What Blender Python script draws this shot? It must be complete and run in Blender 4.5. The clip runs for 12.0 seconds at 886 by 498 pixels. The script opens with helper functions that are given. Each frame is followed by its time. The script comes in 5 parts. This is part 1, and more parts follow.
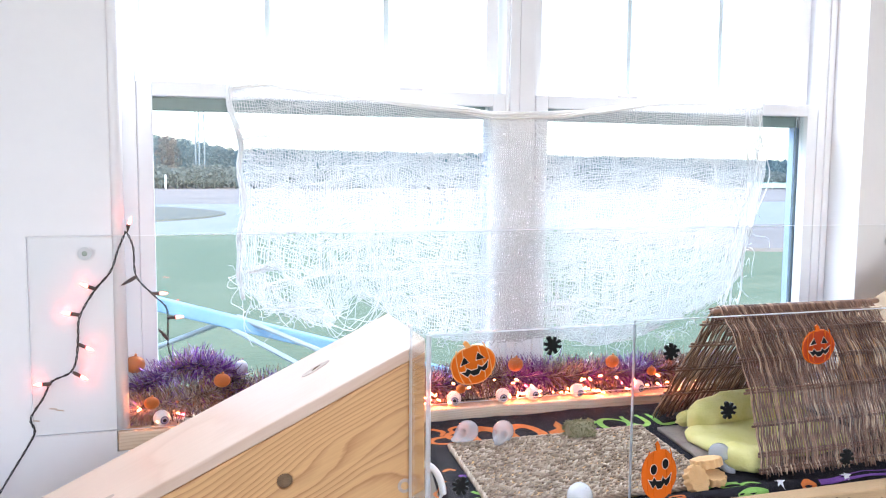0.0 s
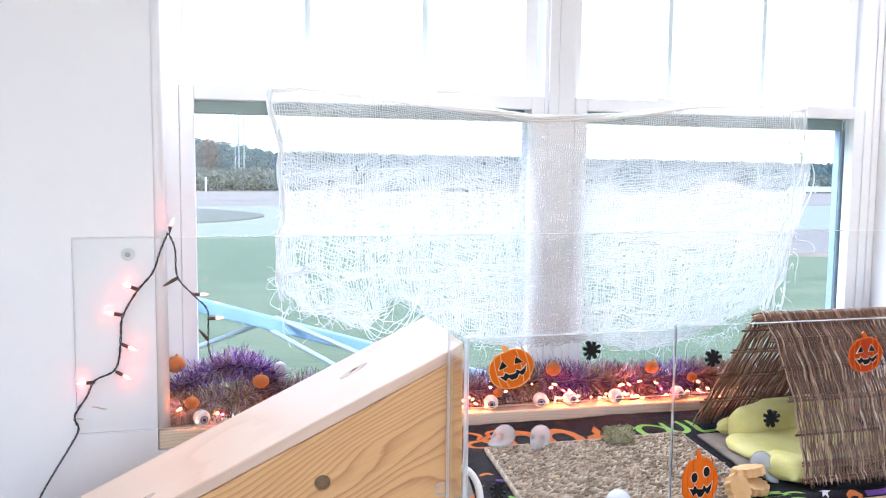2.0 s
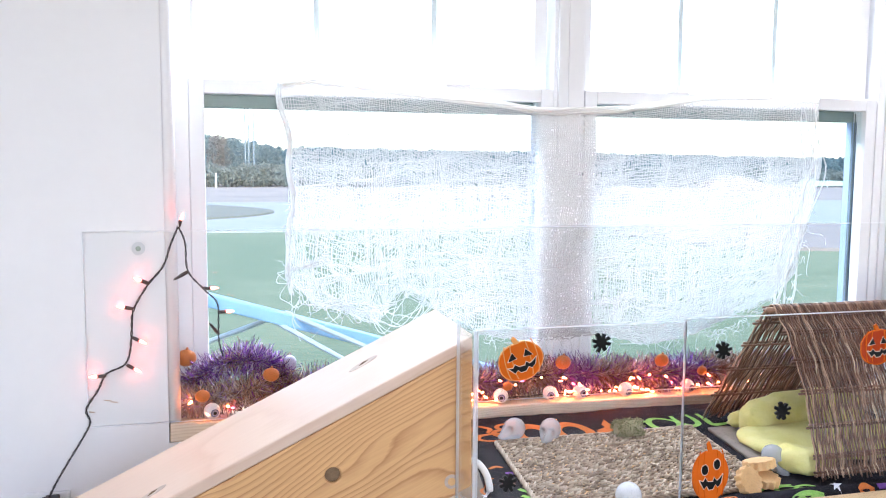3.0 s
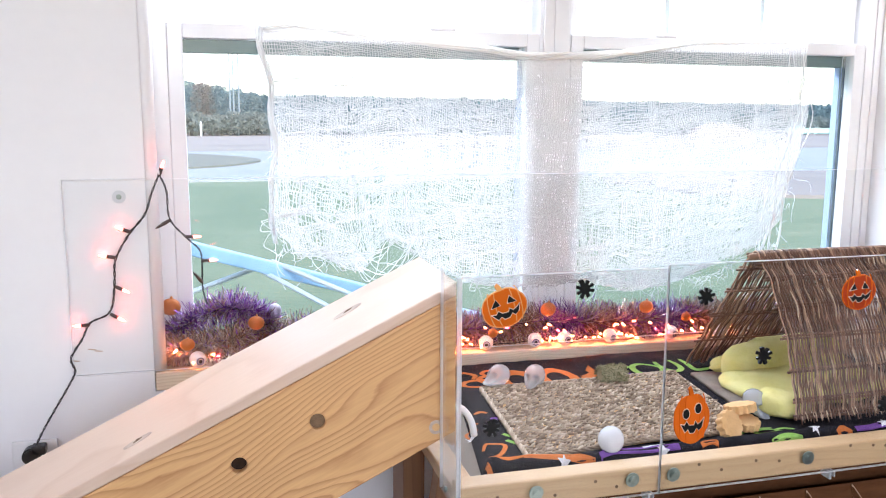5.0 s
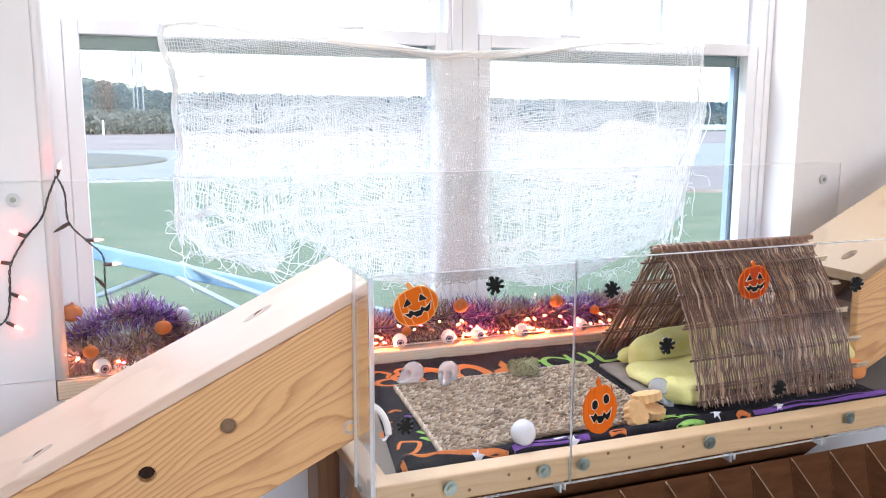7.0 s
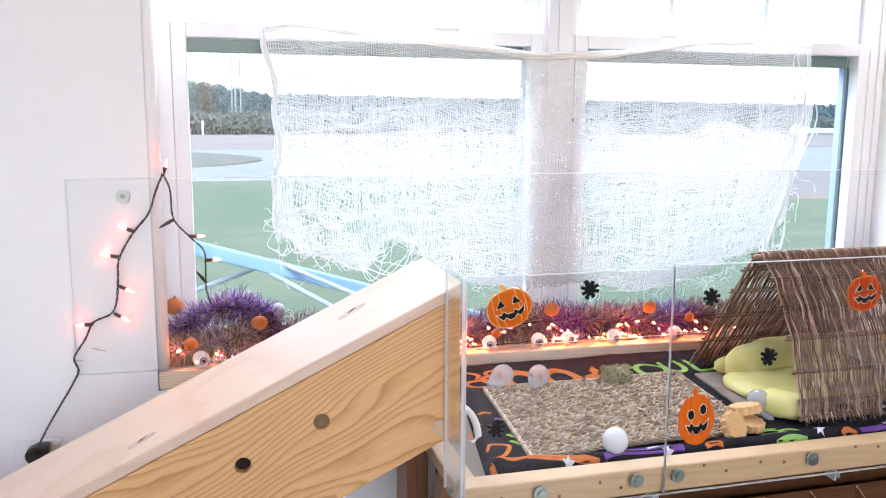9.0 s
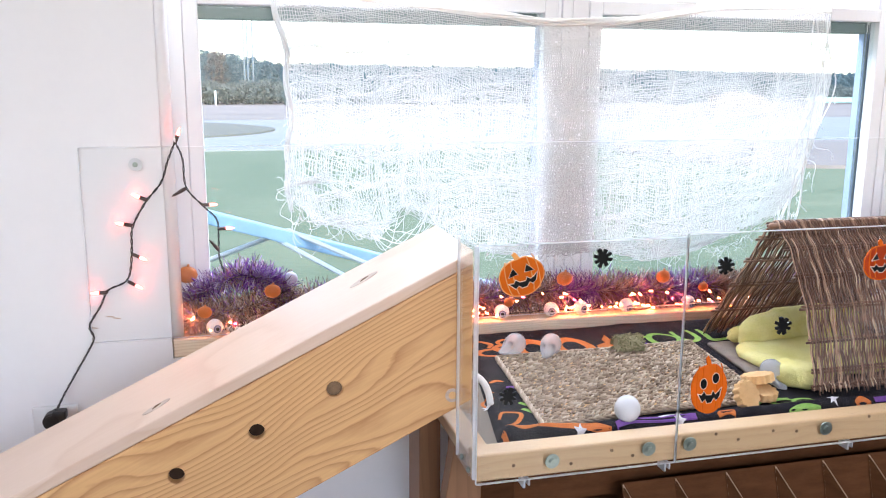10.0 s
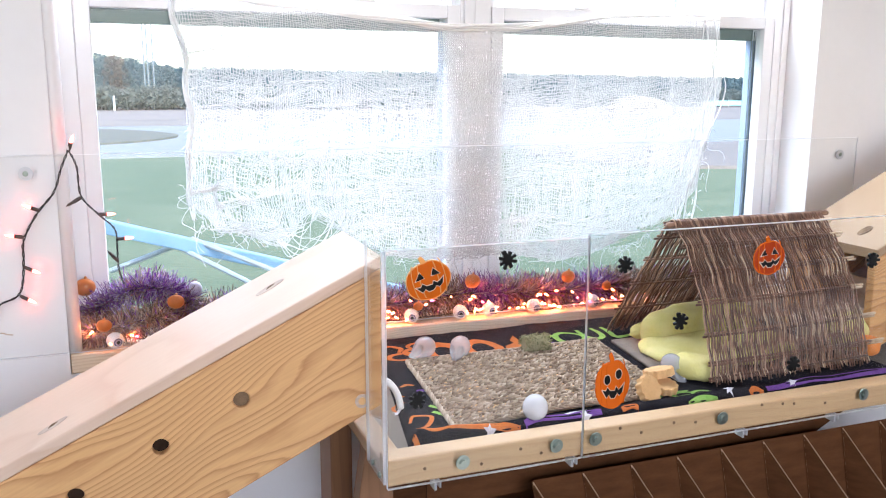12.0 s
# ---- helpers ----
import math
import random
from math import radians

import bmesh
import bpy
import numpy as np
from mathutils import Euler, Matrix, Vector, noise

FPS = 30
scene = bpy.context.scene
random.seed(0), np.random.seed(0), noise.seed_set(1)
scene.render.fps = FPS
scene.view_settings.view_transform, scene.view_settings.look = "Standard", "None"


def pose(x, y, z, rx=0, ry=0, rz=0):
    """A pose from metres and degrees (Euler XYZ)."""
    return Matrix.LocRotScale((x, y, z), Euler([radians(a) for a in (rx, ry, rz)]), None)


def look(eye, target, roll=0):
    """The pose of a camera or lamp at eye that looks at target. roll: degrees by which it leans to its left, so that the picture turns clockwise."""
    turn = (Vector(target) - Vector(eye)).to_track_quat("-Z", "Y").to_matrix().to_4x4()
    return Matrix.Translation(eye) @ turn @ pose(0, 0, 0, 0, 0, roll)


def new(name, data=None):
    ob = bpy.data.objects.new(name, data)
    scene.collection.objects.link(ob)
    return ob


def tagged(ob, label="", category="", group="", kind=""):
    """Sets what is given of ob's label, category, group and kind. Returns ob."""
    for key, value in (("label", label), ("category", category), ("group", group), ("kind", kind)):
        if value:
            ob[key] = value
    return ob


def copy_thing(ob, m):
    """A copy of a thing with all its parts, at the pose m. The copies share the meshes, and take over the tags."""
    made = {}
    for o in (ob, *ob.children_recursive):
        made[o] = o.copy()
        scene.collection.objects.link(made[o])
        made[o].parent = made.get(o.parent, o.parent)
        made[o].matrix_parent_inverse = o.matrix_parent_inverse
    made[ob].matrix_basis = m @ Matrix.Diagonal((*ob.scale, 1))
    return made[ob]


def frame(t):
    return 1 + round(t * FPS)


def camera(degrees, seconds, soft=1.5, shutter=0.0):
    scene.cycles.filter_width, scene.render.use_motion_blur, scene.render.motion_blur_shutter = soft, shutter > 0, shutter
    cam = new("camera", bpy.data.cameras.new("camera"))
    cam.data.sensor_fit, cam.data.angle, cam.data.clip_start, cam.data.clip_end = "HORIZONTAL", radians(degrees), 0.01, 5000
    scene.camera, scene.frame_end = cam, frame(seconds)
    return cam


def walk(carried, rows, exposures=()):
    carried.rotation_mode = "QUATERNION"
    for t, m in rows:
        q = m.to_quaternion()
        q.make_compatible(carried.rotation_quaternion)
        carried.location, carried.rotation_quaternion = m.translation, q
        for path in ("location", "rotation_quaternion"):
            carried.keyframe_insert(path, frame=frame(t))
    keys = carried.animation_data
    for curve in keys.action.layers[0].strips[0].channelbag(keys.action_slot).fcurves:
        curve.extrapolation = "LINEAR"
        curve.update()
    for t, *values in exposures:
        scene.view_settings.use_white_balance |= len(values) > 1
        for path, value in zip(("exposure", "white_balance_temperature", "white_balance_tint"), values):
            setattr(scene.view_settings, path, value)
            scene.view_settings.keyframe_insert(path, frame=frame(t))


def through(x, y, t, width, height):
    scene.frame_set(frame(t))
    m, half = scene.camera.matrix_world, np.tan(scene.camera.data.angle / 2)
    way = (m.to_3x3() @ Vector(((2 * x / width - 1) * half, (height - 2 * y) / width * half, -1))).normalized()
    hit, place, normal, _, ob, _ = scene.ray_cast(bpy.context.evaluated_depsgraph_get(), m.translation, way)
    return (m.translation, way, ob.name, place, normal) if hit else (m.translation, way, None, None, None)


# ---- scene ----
from mathutils.bvhtree import BVHTree

cam = camera(55.5, 12.0, soft=1.05)
PATH = [
    (0, (0.04, -1.841, 1.312), (0.645, 0.056, 1.121), 0.5),
    (0.5, (0.04, -1.84, 1.312), (0.635, 0.06, 1.121), 0.5),
    (1, (0.039, -1.84, 1.313), (0.621, 0.064, 1.126), 0.5),
    (1.5, (0.039, -1.838, 1.312), (0.586, 0.077, 1.127), 0.5),
    (2, (0.038, -1.837, 1.312), (0.56, 0.085, 1.127), 0.6),
    (2.5, (0.038, -1.838, 1.31), (0.541, 0.089, 1.127), 0.5),
    (4.5, (0.045, -1.831, 1.304), (0.55, 0.082, 1.009), 0.4),
    (5, (0.047, -1.831, 1.304), (0.571, 0.073, 0.988), 0.3),
    (5.5, (0.05, -1.832, 1.305), (0.656, 0.046, 0.985), 0.3),
    (6, (0.052, -1.834, 1.306), (0.728, 0.02, 0.984), 0.3),
    (6.5, (0.053, -1.835, 1.306), (0.77, 0.004, 0.985), 0.2),
    (8.5, (0.044, -1.83, 1.306), (0.676, 0.041, 0.988), 0.3),
    (9, (0.043, -1.827, 1.305), (0.564, 0.078, 0.987), 0.4),
    (9.5, (0.043, -1.826, 1.303), (0.53, 0.082, 0.954), 0.4),
    (10, (0.045, -1.824, 1.301), (0.533, 0.076, 0.914), 0.3),
    (10.5, (0.049, -1.827, 1.302), (0.628, 0.048, 0.916), 0.3),
    (11, (0.051, -1.829, 1.301), (0.715, 0.019, 0.918), 0.2),
    (11.5, (0.051, -1.829, 1.303), (0.739, 0.01, 0.922), 0.2),
    (12, (0.051, -1.829, 1.302), (0.74, 0.01, 0.926), 0.2),
]

walk(cam, [(t, look(eye, target, roll)) for t, eye, target, roll in PATH], exposures=[(0, 1.97, 6050, 11), (2.7, 1.97, 6050, 11), (4.3, 1.93, 6350, 13), (12, 1.93, 6350, 13)])

# ---- light ----
world = bpy.data.worlds.new("sky")
scene.world = world
world.use_nodes = True
wn = world.node_tree.nodes
sky = wn.new("ShaderNodeTexSky")
sky.sky_type = "NISHITA"
sky.sun_disc = False
sky.sun_elevation, sky.sun_rotation = radians(38), radians(200)
sky.dust_density, sky.air_density, sky.ozone_density = 1.0, 1.1, 1.6
wn["Background"].inputs["Strength"].default_value = 0.15
world.node_tree.links.new(sky.outputs["Color"], wn["Background"].inputs["Color"])

sun_data = bpy.data.lights.new("sun", "SUN")
sun_data.energy, sun_data.angle, sun_data.color = 2.7, radians(12), (1.0, 0.98, 0.96)
new("sun", sun_data).matrix_world = look((0, 0, 0), (-0.25, 0.75, -0.65))


def area_lamp(name, place, target, wide, high, watts, colour=(1.0, 0.955, 0.99)):
    """An area lamp that stands in for the sky's light at a window opening."""
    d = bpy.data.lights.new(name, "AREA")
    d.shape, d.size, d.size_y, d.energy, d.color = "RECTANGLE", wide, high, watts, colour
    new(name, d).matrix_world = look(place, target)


# south and west lamps are added room fill, in windows that are made up
area_lamp("south_fill_lamp", (0.9, -4.4, 2.05), (0.9, 0, 0.8), 2.7, 0.5, 12.0, (0.87, 0.87, 1.0))
area_lamp("west_fill_lamp", (-2.1, -2.0, 2.05), (1.0, -1.0, 0.7), 1.7, 0.5, 1.8, (0.87, 0.87, 1.0))
area_lamp("north_daylight", (0.81, 0.42, 2.4), (0.81, -0.55, 0.9), 1.7, 1.0, 44, (0.88, 0.93, 1.0))


# ---- materials ----
def material(name, rough=0.5, metal=0.0, base=(0.8, 0.8, 0.8)):
    m = bpy.data.materials.new(name)
    m.use_nodes = True
    b = m.node_tree.nodes["Principled BSDF"]
    b.inputs["Base Color"].default_value = (*base, 1)
    b.inputs["Roughness"].default_value, b.inputs["Metallic"].default_value = rough, metal
    return m, m.node_tree.nodes, m.node_tree.links, b


def coords(n, l, scale=(1, 1, 1), turn=(0, 0, 0)):
    tc, rot, mp = n.new("ShaderNodeTexCoord"), n.new("ShaderNodeMapping"), n.new("ShaderNodeMapping")
    rot.inputs["Rotation"].default_value, mp.inputs["Scale"].default_value = turn, scale
    l.new(tc.outputs["Object"], rot.inputs["Vector"])
    l.new(rot.outputs["Vector"], mp.inputs["Vector"])
    return mp.outputs["Vector"]


def noise_of(n, l, vec, scale, detail=4, rough=0.55):
    t = n.new("ShaderNodeTexNoise")
    t.inputs["Scale"].default_value, t.inputs["Detail"].default_value, t.inputs["Roughness"].default_value = scale, detail, rough
    if vec is not None:
        l.new(vec, t.inputs["Vector"])
    return t.outputs["Fac"]


def ramp_of(n, l, fac, stops):
    r = n.new("ShaderNodeValToRGB")
    while len(r.color_ramp.elements) < len(stops):
        r.color_ramp.elements.new(0.5)
    for e, (p, c) in zip(r.color_ramp.elements, stops):
        e.position, e.color = p, (*c, 1)
    l.new(fac, r.inputs["Fac"])
    return r.outputs["Color"]


def mix_of(n, l, fac, a, b, kind="MIX"):
    x = n.new("ShaderNodeMix")
    x.data_type, x.blend_type = "RGBA", kind
    for sock, v in ((x.inputs[0], fac), (x.inputs[6], a), (x.inputs[7], b)):
        if isinstance(v, (int, float)):
            sock.default_value = v
        elif isinstance(v, tuple):
            sock.default_value = (*v, 1)
        else:
            l.new(v, sock)
    return x.outputs[2]


def bump_of(n, l, b, height, strength, distance):
    u = n.new("ShaderNodeBump")
    u.inputs["Strength"].default_value, u.inputs["Distance"].default_value = strength, distance
    l.new(height, u.inputs["Height"])
    l.new(u.outputs["Normal"], b.inputs["Normal"])


def mottled(name, dark, light, scale=20.0, rough=0.6, metal=0.0, bump=0.2, depth=0.002, stretch=(1, 1, 1)):
    """A surface of two tones, mottled at two scales."""
    m, n, l, b = material(name, rough, metal)
    v = coords(n, l, stretch)
    big, fine = noise_of(n, l, v, scale), noise_of(n, l, v, scale * 9, 3)
    c = ramp_of(n, l, big, [(0.3, dark), (0.7, light)])
    l.new(mix_of(n, l, 0.25, c, ramp_of(n, l, fine, [(0.3, dark), (0.7, light)])), b.inputs["Base Color"])
    bump_of(n, l, b, fine, bump, depth)
    return m


def pine(name, light, dark, turn=(0, 0, 0), bands=26.0, sway=0.03, rough=0.5, contrast=1.0):
    """Sawn pine, its grain along the turned x axis: growth rings cut by the board, which sway and close into long arches."""
    m, n, l, b = material(name, rough)
    v = coords(n, l, turn=turn)
    split, join, lift, ripple = n.new("ShaderNodeSeparateXYZ"), n.new("ShaderNodeCombineXYZ"), n.new("ShaderNodeMath"), n.new("ShaderNodeMath")
    l.new(v, split.inputs[0])
    lift.operation = ripple.operation = "MULTIPLY_ADD"
    l.new(noise_of(n, l, coords(n, l, (1.1, 1.5, 4.5), turn), 2.2, 1.5, 0.5), lift.inputs[0])
    lift.inputs[1].default_value = sway * 6
    l.new(split.outputs["Z"], lift.inputs[2])
    l.new(noise_of(n, l, coords(n, l, (9, 14, 26), turn), 2.0, 3), ripple.inputs[0])
    ripple.inputs[1].default_value = sway * 0.22
    l.new(lift.outputs[0], ripple.inputs[2])
    l.new(ripple.outputs[0], join.inputs["Z"])
    w = n.new("ShaderNodeTexWave")
    w.wave_type, w.bands_direction, w.wave_profile = "BANDS", "Z", "SAW"
    w.inputs["Scale"].default_value, w.inputs["Distortion"].default_value = bands, 0.0
    l.new(join.outputs[0], w.inputs["Vector"])
    fib = noise_of(n, l, coords(n, l, (3, 60, 60), turn), 5, 4)
    big = noise_of(n, l, coords(n, l, (0.8, 2, 3.5), turn), 4, 3)
    mid = tuple((p + q) / 2 for p, q in zip(light, dark))
    rings = ramp_of(n, l, w.outputs["Fac"], [(0.0, light), (0.42, light), (0.74, mid), (0.9, dark), (1.0, light)])
    c = mix_of(n, l, contrast, light, rings)
    c = mix_of(n, l, 0.35, c, ramp_of(n, l, fib, [(0.35, mid), (0.65, light)]))
    c = mix_of(n, l, 0.3, c, ramp_of(n, l, big, [(0.35, mid), (0.7, light)]), "MULTIPLY")
    l.new(c, b.inputs["Base Color"])
    bump_of(n, l, b, fib, 0.15, 0.001)
    return m


def clear(name, tint, gloss=1.0, low=0.04):
    """A clear sheet: it lets light through and mirrors more at a grazing view."""
    m = bpy.data.materials.new(name)
    m.use_nodes = True
    n, l = m.node_tree.nodes, m.node_tree.links
    n.remove(n["Principled BSDF"])
    tr, gl, mx, lw = n.new("ShaderNodeBsdfTransparent"), n.new("ShaderNodeBsdfGlossy"), n.new("ShaderNodeMixShader"), n.new("ShaderNodeLayerWeight")
    tr.inputs["Color"].default_value = (*tint, 1)
    gl.inputs["Roughness"].default_value = 0.0
    gl.inputs["Color"].default_value = (gloss, gloss, gloss, 1)
    pw, ma = n.new("ShaderNodeMath"), n.new("ShaderNodeMath")
    pw.operation, ma.operation = "POWER", "MULTIPLY_ADD"
    lw.inputs["Blend"].default_value = 0.5
    l.new(lw.outputs["Facing"], pw.inputs[0])
    pw.inputs[1].default_value = 5.0
    l.new(pw.outputs[0], ma.inputs[0])
    ma.inputs[1].default_value, ma.inputs[2].default_value = 1.0 - low, low
    l.new(ma.outputs[0], mx.inputs[0])
    l.new(tr.outputs[0], mx.inputs[1])
    l.new(gl.outputs[0], mx.inputs[2])
    l.new(mx.outputs[0], n["Material Output"].inputs["Surface"])
    return m


def glowing(name, colour, strength):
    m, n, l, b = material(name, 0.3, 0, colour)
    b.inputs["Emission Color"].default_value = (*colour, 1)
    b.inputs["Emission Strength"].default_value = strength
    return m


def milky(name, colour, through=0.6, rough=0.25):
    m, n, l, b = material(name, rough, 0, colour)
    b.inputs["Transmission Weight"].default_value = through
    b.inputs["IOR"].default_value = 1.3
    fac = noise_of(n, l, coords(n, l), 60, 3)
    bump_of(n, l, b, fac, 0.15, 0.001)
    return m


SLOPE = math.atan(0.48)
WALL = mottled("wall_paint", (0.78, 0.775, 0.785), (0.82, 0.815, 0.82), 6, 0.55, bump=0.06, depth=0.0006)
CEILING = mottled("ceiling_paint", (0.8, 0.8, 0.79), (0.84, 0.84, 0.83), 8, 0.8)
FLOOR = mottled("floor_vinyl", (0.08, 0.06, 0.045), (0.12, 0.09, 0.07), 5, 0.4, stretch=(0.3, 2, 1))
VINYL = mottled("white_vinyl", (0.8, 0.8, 0.82), (0.84, 0.84, 0.85), 12, 0.35, bump=0.04, depth=0.0004)
# white vinyl rail darkened: its shade is put into this grey
SHADE_GREY = mottled("sash_rail_shade", (0.15, 0.195, 0.195), (0.2, 0.25, 0.25), 12, 0.45)
CHANNEL = mottled("blue_grey_channel", (0.27, 0.33, 0.5), (0.34, 0.41, 0.57), 12, 0.4)
GLASS = clear("window_glass", (0.93, 0.965, 0.965), 0.8, 0.013)
ACRYLIC = clear("clear_acrylic", (0.985, 0.99, 0.99), 0.8, 0.010)
EDGE = milky("acrylic_edge", (0.9, 0.92, 0.95), 0.68, 0.3)
PINE_SIDE = pine("pine_ramp_side", (0.76, 0.48, 0.225), (0.42, 0.195, 0.065), (0, SLOPE, 0), 26, 0.03, 0.5, 1.0)
# paler copy of the pine, with the window's light put into its colour
PINE_TOP_LIT = pine("pine_ramp_top_lit", (0.74, 0.58, 0.46), (0.6, 0.41, 0.29), (0, SLOPE, 0), 12, 0.02, 0.42, 0.6)
PINE_TAN = pine("pine_ramp_tan", (0.45, 0.32, 0.2), (0.34, 0.22, 0.125), (0, SLOPE, 0), 12, 0.02, 0.5, 0.6)
PINE_RAIL = pine("pine_rail", (0.62, 0.445, 0.26), (0.46, 0.295, 0.15), (0, 0, 0), 22, 0.012, 0.45, 0.5)
PINE_LEDGE = pine("pine_ledge", (0.86, 0.75, 0.6), (0.62, 0.47, 0.32), (0, 0, 0), 38, 0.015, 0.5, 0.75)
# pine for legs and brace, darkened for the shade under the platform
PINE_SHADED = pine("pine_shaded", (0.3, 0.15, 0.07), (0.2, 0.09, 0.04), (0, radians(90), 0), 20, 0.01, 0.5, 0.6)
PLYWOOD = pine("plywood", (0.26, 0.22, 0.18), (0.19, 0.16, 0.13), (0, 0, 0), 12, 0.02, 0.55, 0.5)
KNOT = mottled("wood_knot", (0.1, 0.06, 0.035), (0.26, 0.17, 0.1), 60, 0.6)
PALE_KNOT = mottled("pale_knot", (0.42, 0.33, 0.27), (0.62, 0.5, 0.41), 60, 0.6, stretch=(0.4, 1, 2))
# near-black for the shade inside the drilled holes
DARK = mottled("hole_shade", (0.02, 0.012, 0.008), (0.05, 0.03, 0.02), 50, 0.8)
STEEL = mottled("zinc_steel", (0.2, 0.25, 0.22), (0.36, 0.42, 0.38), 80, 0.3, 0.9, 0.1)
# darker than the card itself: the platform's shade is put into this brown
CARDBOARD = mottled("shaded_cardboard", (0.078, 0.03, 0.011), (0.125, 0.05, 0.019), 15, 0.8, bump=0.15, depth=0.001, stretch=(1, 1, 4))
CARD_EDGE = mottled("cardboard_fold", (0.5, 0.32, 0.2), (0.6, 0.4, 0.26), 60, 0.8)
FLEECE = mottled("black_fleece", (0.009, 0.008, 0.011), (0.022, 0.02, 0.026), 40, 0.95, bump=0.6, depth=0.003)
PRINT_ORANGE = mottled("orange_print", (0.48, 0.13, 0.035), (0.62, 0.2, 0.06), 60, 0.95, bump=0.4)
PRINT_GREEN = mottled("green_print", (0.2, 0.4, 0.08), (0.34, 0.55, 0.16), 60, 0.95, bump=0.4)
PRINT_PURPLE = mottled("purple_print", (0.12, 0.05, 0.22), (0.2, 0.09, 0.34), 60, 0.95, bump=0.4)
PRINT_WHITE = mottled("white_print", (0.6, 0.6, 0.64), (0.75, 0.75, 0.78), 60, 0.95, bump=0.4)
TAUPE = mottled("taupe_cloth", (0.2, 0.165, 0.14), (0.3, 0.25, 0.21), 30, 0.9, bump=0.4)
YELLOW = mottled("yellow_fleece", (0.66, 0.6, 0.2), (0.8, 0.74, 0.36), 25, 0.95, bump=0.5, depth=0.003)
ORANGE_FLEECE = mottled("orange_fleece", (0.7, 0.22, 0.05), (0.8, 0.3, 0.08), 25, 0.95)
SKULL = milky("frosted_plastic", (0.88, 0.9, 0.95), 0.7, 0.15)
SKULL_WHITE = milky("milk_white_plastic", (0.92, 0.93, 0.97), 0.4, 0.2)
WHITE = mottled("white_plastic", (0.78, 0.78, 0.78), (0.84, 0.84, 0.84), 30, 0.3)
IRIS = mottled("blue_grey_iris", (0.1, 0.12, 0.2), (0.25, 0.27, 0.38), 400, 0.3)
LILAC = mottled("lilac_ring", (0.4, 0.38, 0.52), (0.6, 0.57, 0.68), 300, 0.3)
BLACK = mottled("black_plastic", (0.012, 0.012, 0.012), (0.03, 0.03, 0.03), 60, 0.4)
HUSK = mottled("brown_black_husk", (0.05, 0.035, 0.03), (0.09, 0.06, 0.05), 60, 0.5)
GEL_ORANGE = milky("orange_gel", (0.68, 0.14, 0.01), 0.2, 0.15)
GEL_LIGHT = milky("amber_gel", (0.95, 0.45, 0.14), 0.35, 0.15)
AMBER = milky("amber_plastic", (0.62, 0.19, 0.05), 0.35, 0.3)
GEL_PALE = milky("pale_gel", (0.95, 0.7, 0.5), 0.3, 0.15)
GEL_RED = milky("red_orange_gel", (0.76, 0.15, 0.012), 0.2, 0.15)
GEL_DEEP = milky("deep_red_gel", (0.44, 0.05, 0.008), 0.2, 0.15)
GEL_BLACK = mottled("black_gel", (0.006, 0.006, 0.006), (0.012, 0.012, 0.012), 60, 0.3, bump=0.02)
COOKIE = mottled("wood_chew", (0.62, 0.35, 0.14), (0.78, 0.5, 0.24), 40, 0.7, bump=0.3)
BULB = glowing("lit_bulb", (1.0, 0.14, 0.04), 46.0)
BULB_WALL = glowing("lit_wall_bulb", (1.0, 0.085, 0.06), 9.0)
BULB_WARM = glowing("lit_warm_bulb", (1.0, 0.24, 0.07), 46.0)
BULB_RED = glowing("lit_red_bulb", (1.0, 0.05, 0.12), 9.0)


# soft or raw surfaces with hardly any gloss
for dull in (CARDBOARD, PLYWOOD, GEL_BLACK, FLEECE, KNOT, PALE_KNOT, DARK, PRINT_ORANGE, PRINT_GREEN, PRINT_PURPLE, TAUPE, YELLOW):
    dull.node_tree.nodes["Principled BSDF"].inputs["Specular IOR Level"].default_value = 0.12


def per_island(name, stops, rough, metal=0.0):
    """A material whose colour changes from one loose piece of the mesh to the next."""
    m, n, l, b = material(name, rough, metal)
    g = n.new("ShaderNodeNewGeometry")
    c = ramp_of(n, l, g.outputs["Random Per Island"], stops)
    c = mix_of(n, l, 0.25, c, ramp_of(n, l, noise_of(n, l, coords(n, l), 35, 3), [(0.3, (0.3, 0.3, 0.3)), (0.7, (1, 1, 1))]), "MULTIPLY")
    l.new(c, b.inputs["Base Color"])
    return m


def per_object(name, stops, rough):
    m, n, l, b = material(name, rough)
    o = n.new("ShaderNodeObjectInfo")
    c = ramp_of(n, l, o.outputs["Random"], stops)
    f = noise_of(n, l, coords(n, l), 70, 4)
    c = mix_of(n, l, 0.55, c, ramp_of(n, l, f, [(0.3, (0.45, 0.4, 0.36)), (0.7, (1, 1, 1))]), "MULTIPLY")
    l.new(c, b.inputs["Base Color"])
    bump_of(n, l, b, f, 0.3, 0.001)
    return m


TINSEL = per_island("purple_foil", [(0.0, (0.04, 0.03, 0.07)), (0.2, (0.2, 0.07, 0.34)), (0.45, (0.42, 0.12, 0.72)), (0.6, (0.3, 0.24, 0.36)), (0.76, (0.5, 0.28, 0.72)), (0.93, (0.88, 0.84, 0.95)), (1.0, (0.5, 0.06, 0.34))], 0.22, 0.4)
TINSEL_BROWN = per_island("brown_foil", [(0.0, (0.08, 0.055, 0.05)), (0.25, (0.26, 0.19, 0.17)), (0.5, (0.5, 0.3, 0.2)), (0.7, (0.48, 0.42, 0.4)), (0.92, (0.85, 0.7, 0.6)), (1.0, (0.6, 0.12, 0.05))], 0.24, 0.4)
WILLOW = per_object("willow_rod", [(0.0, (0.1, 0.046, 0.029)), (0.45, (0.19, 0.095, 0.061)), (0.8, (0.31, 0.168, 0.11)), (1.0, (0.56, 0.37, 0.25))], 0.3)
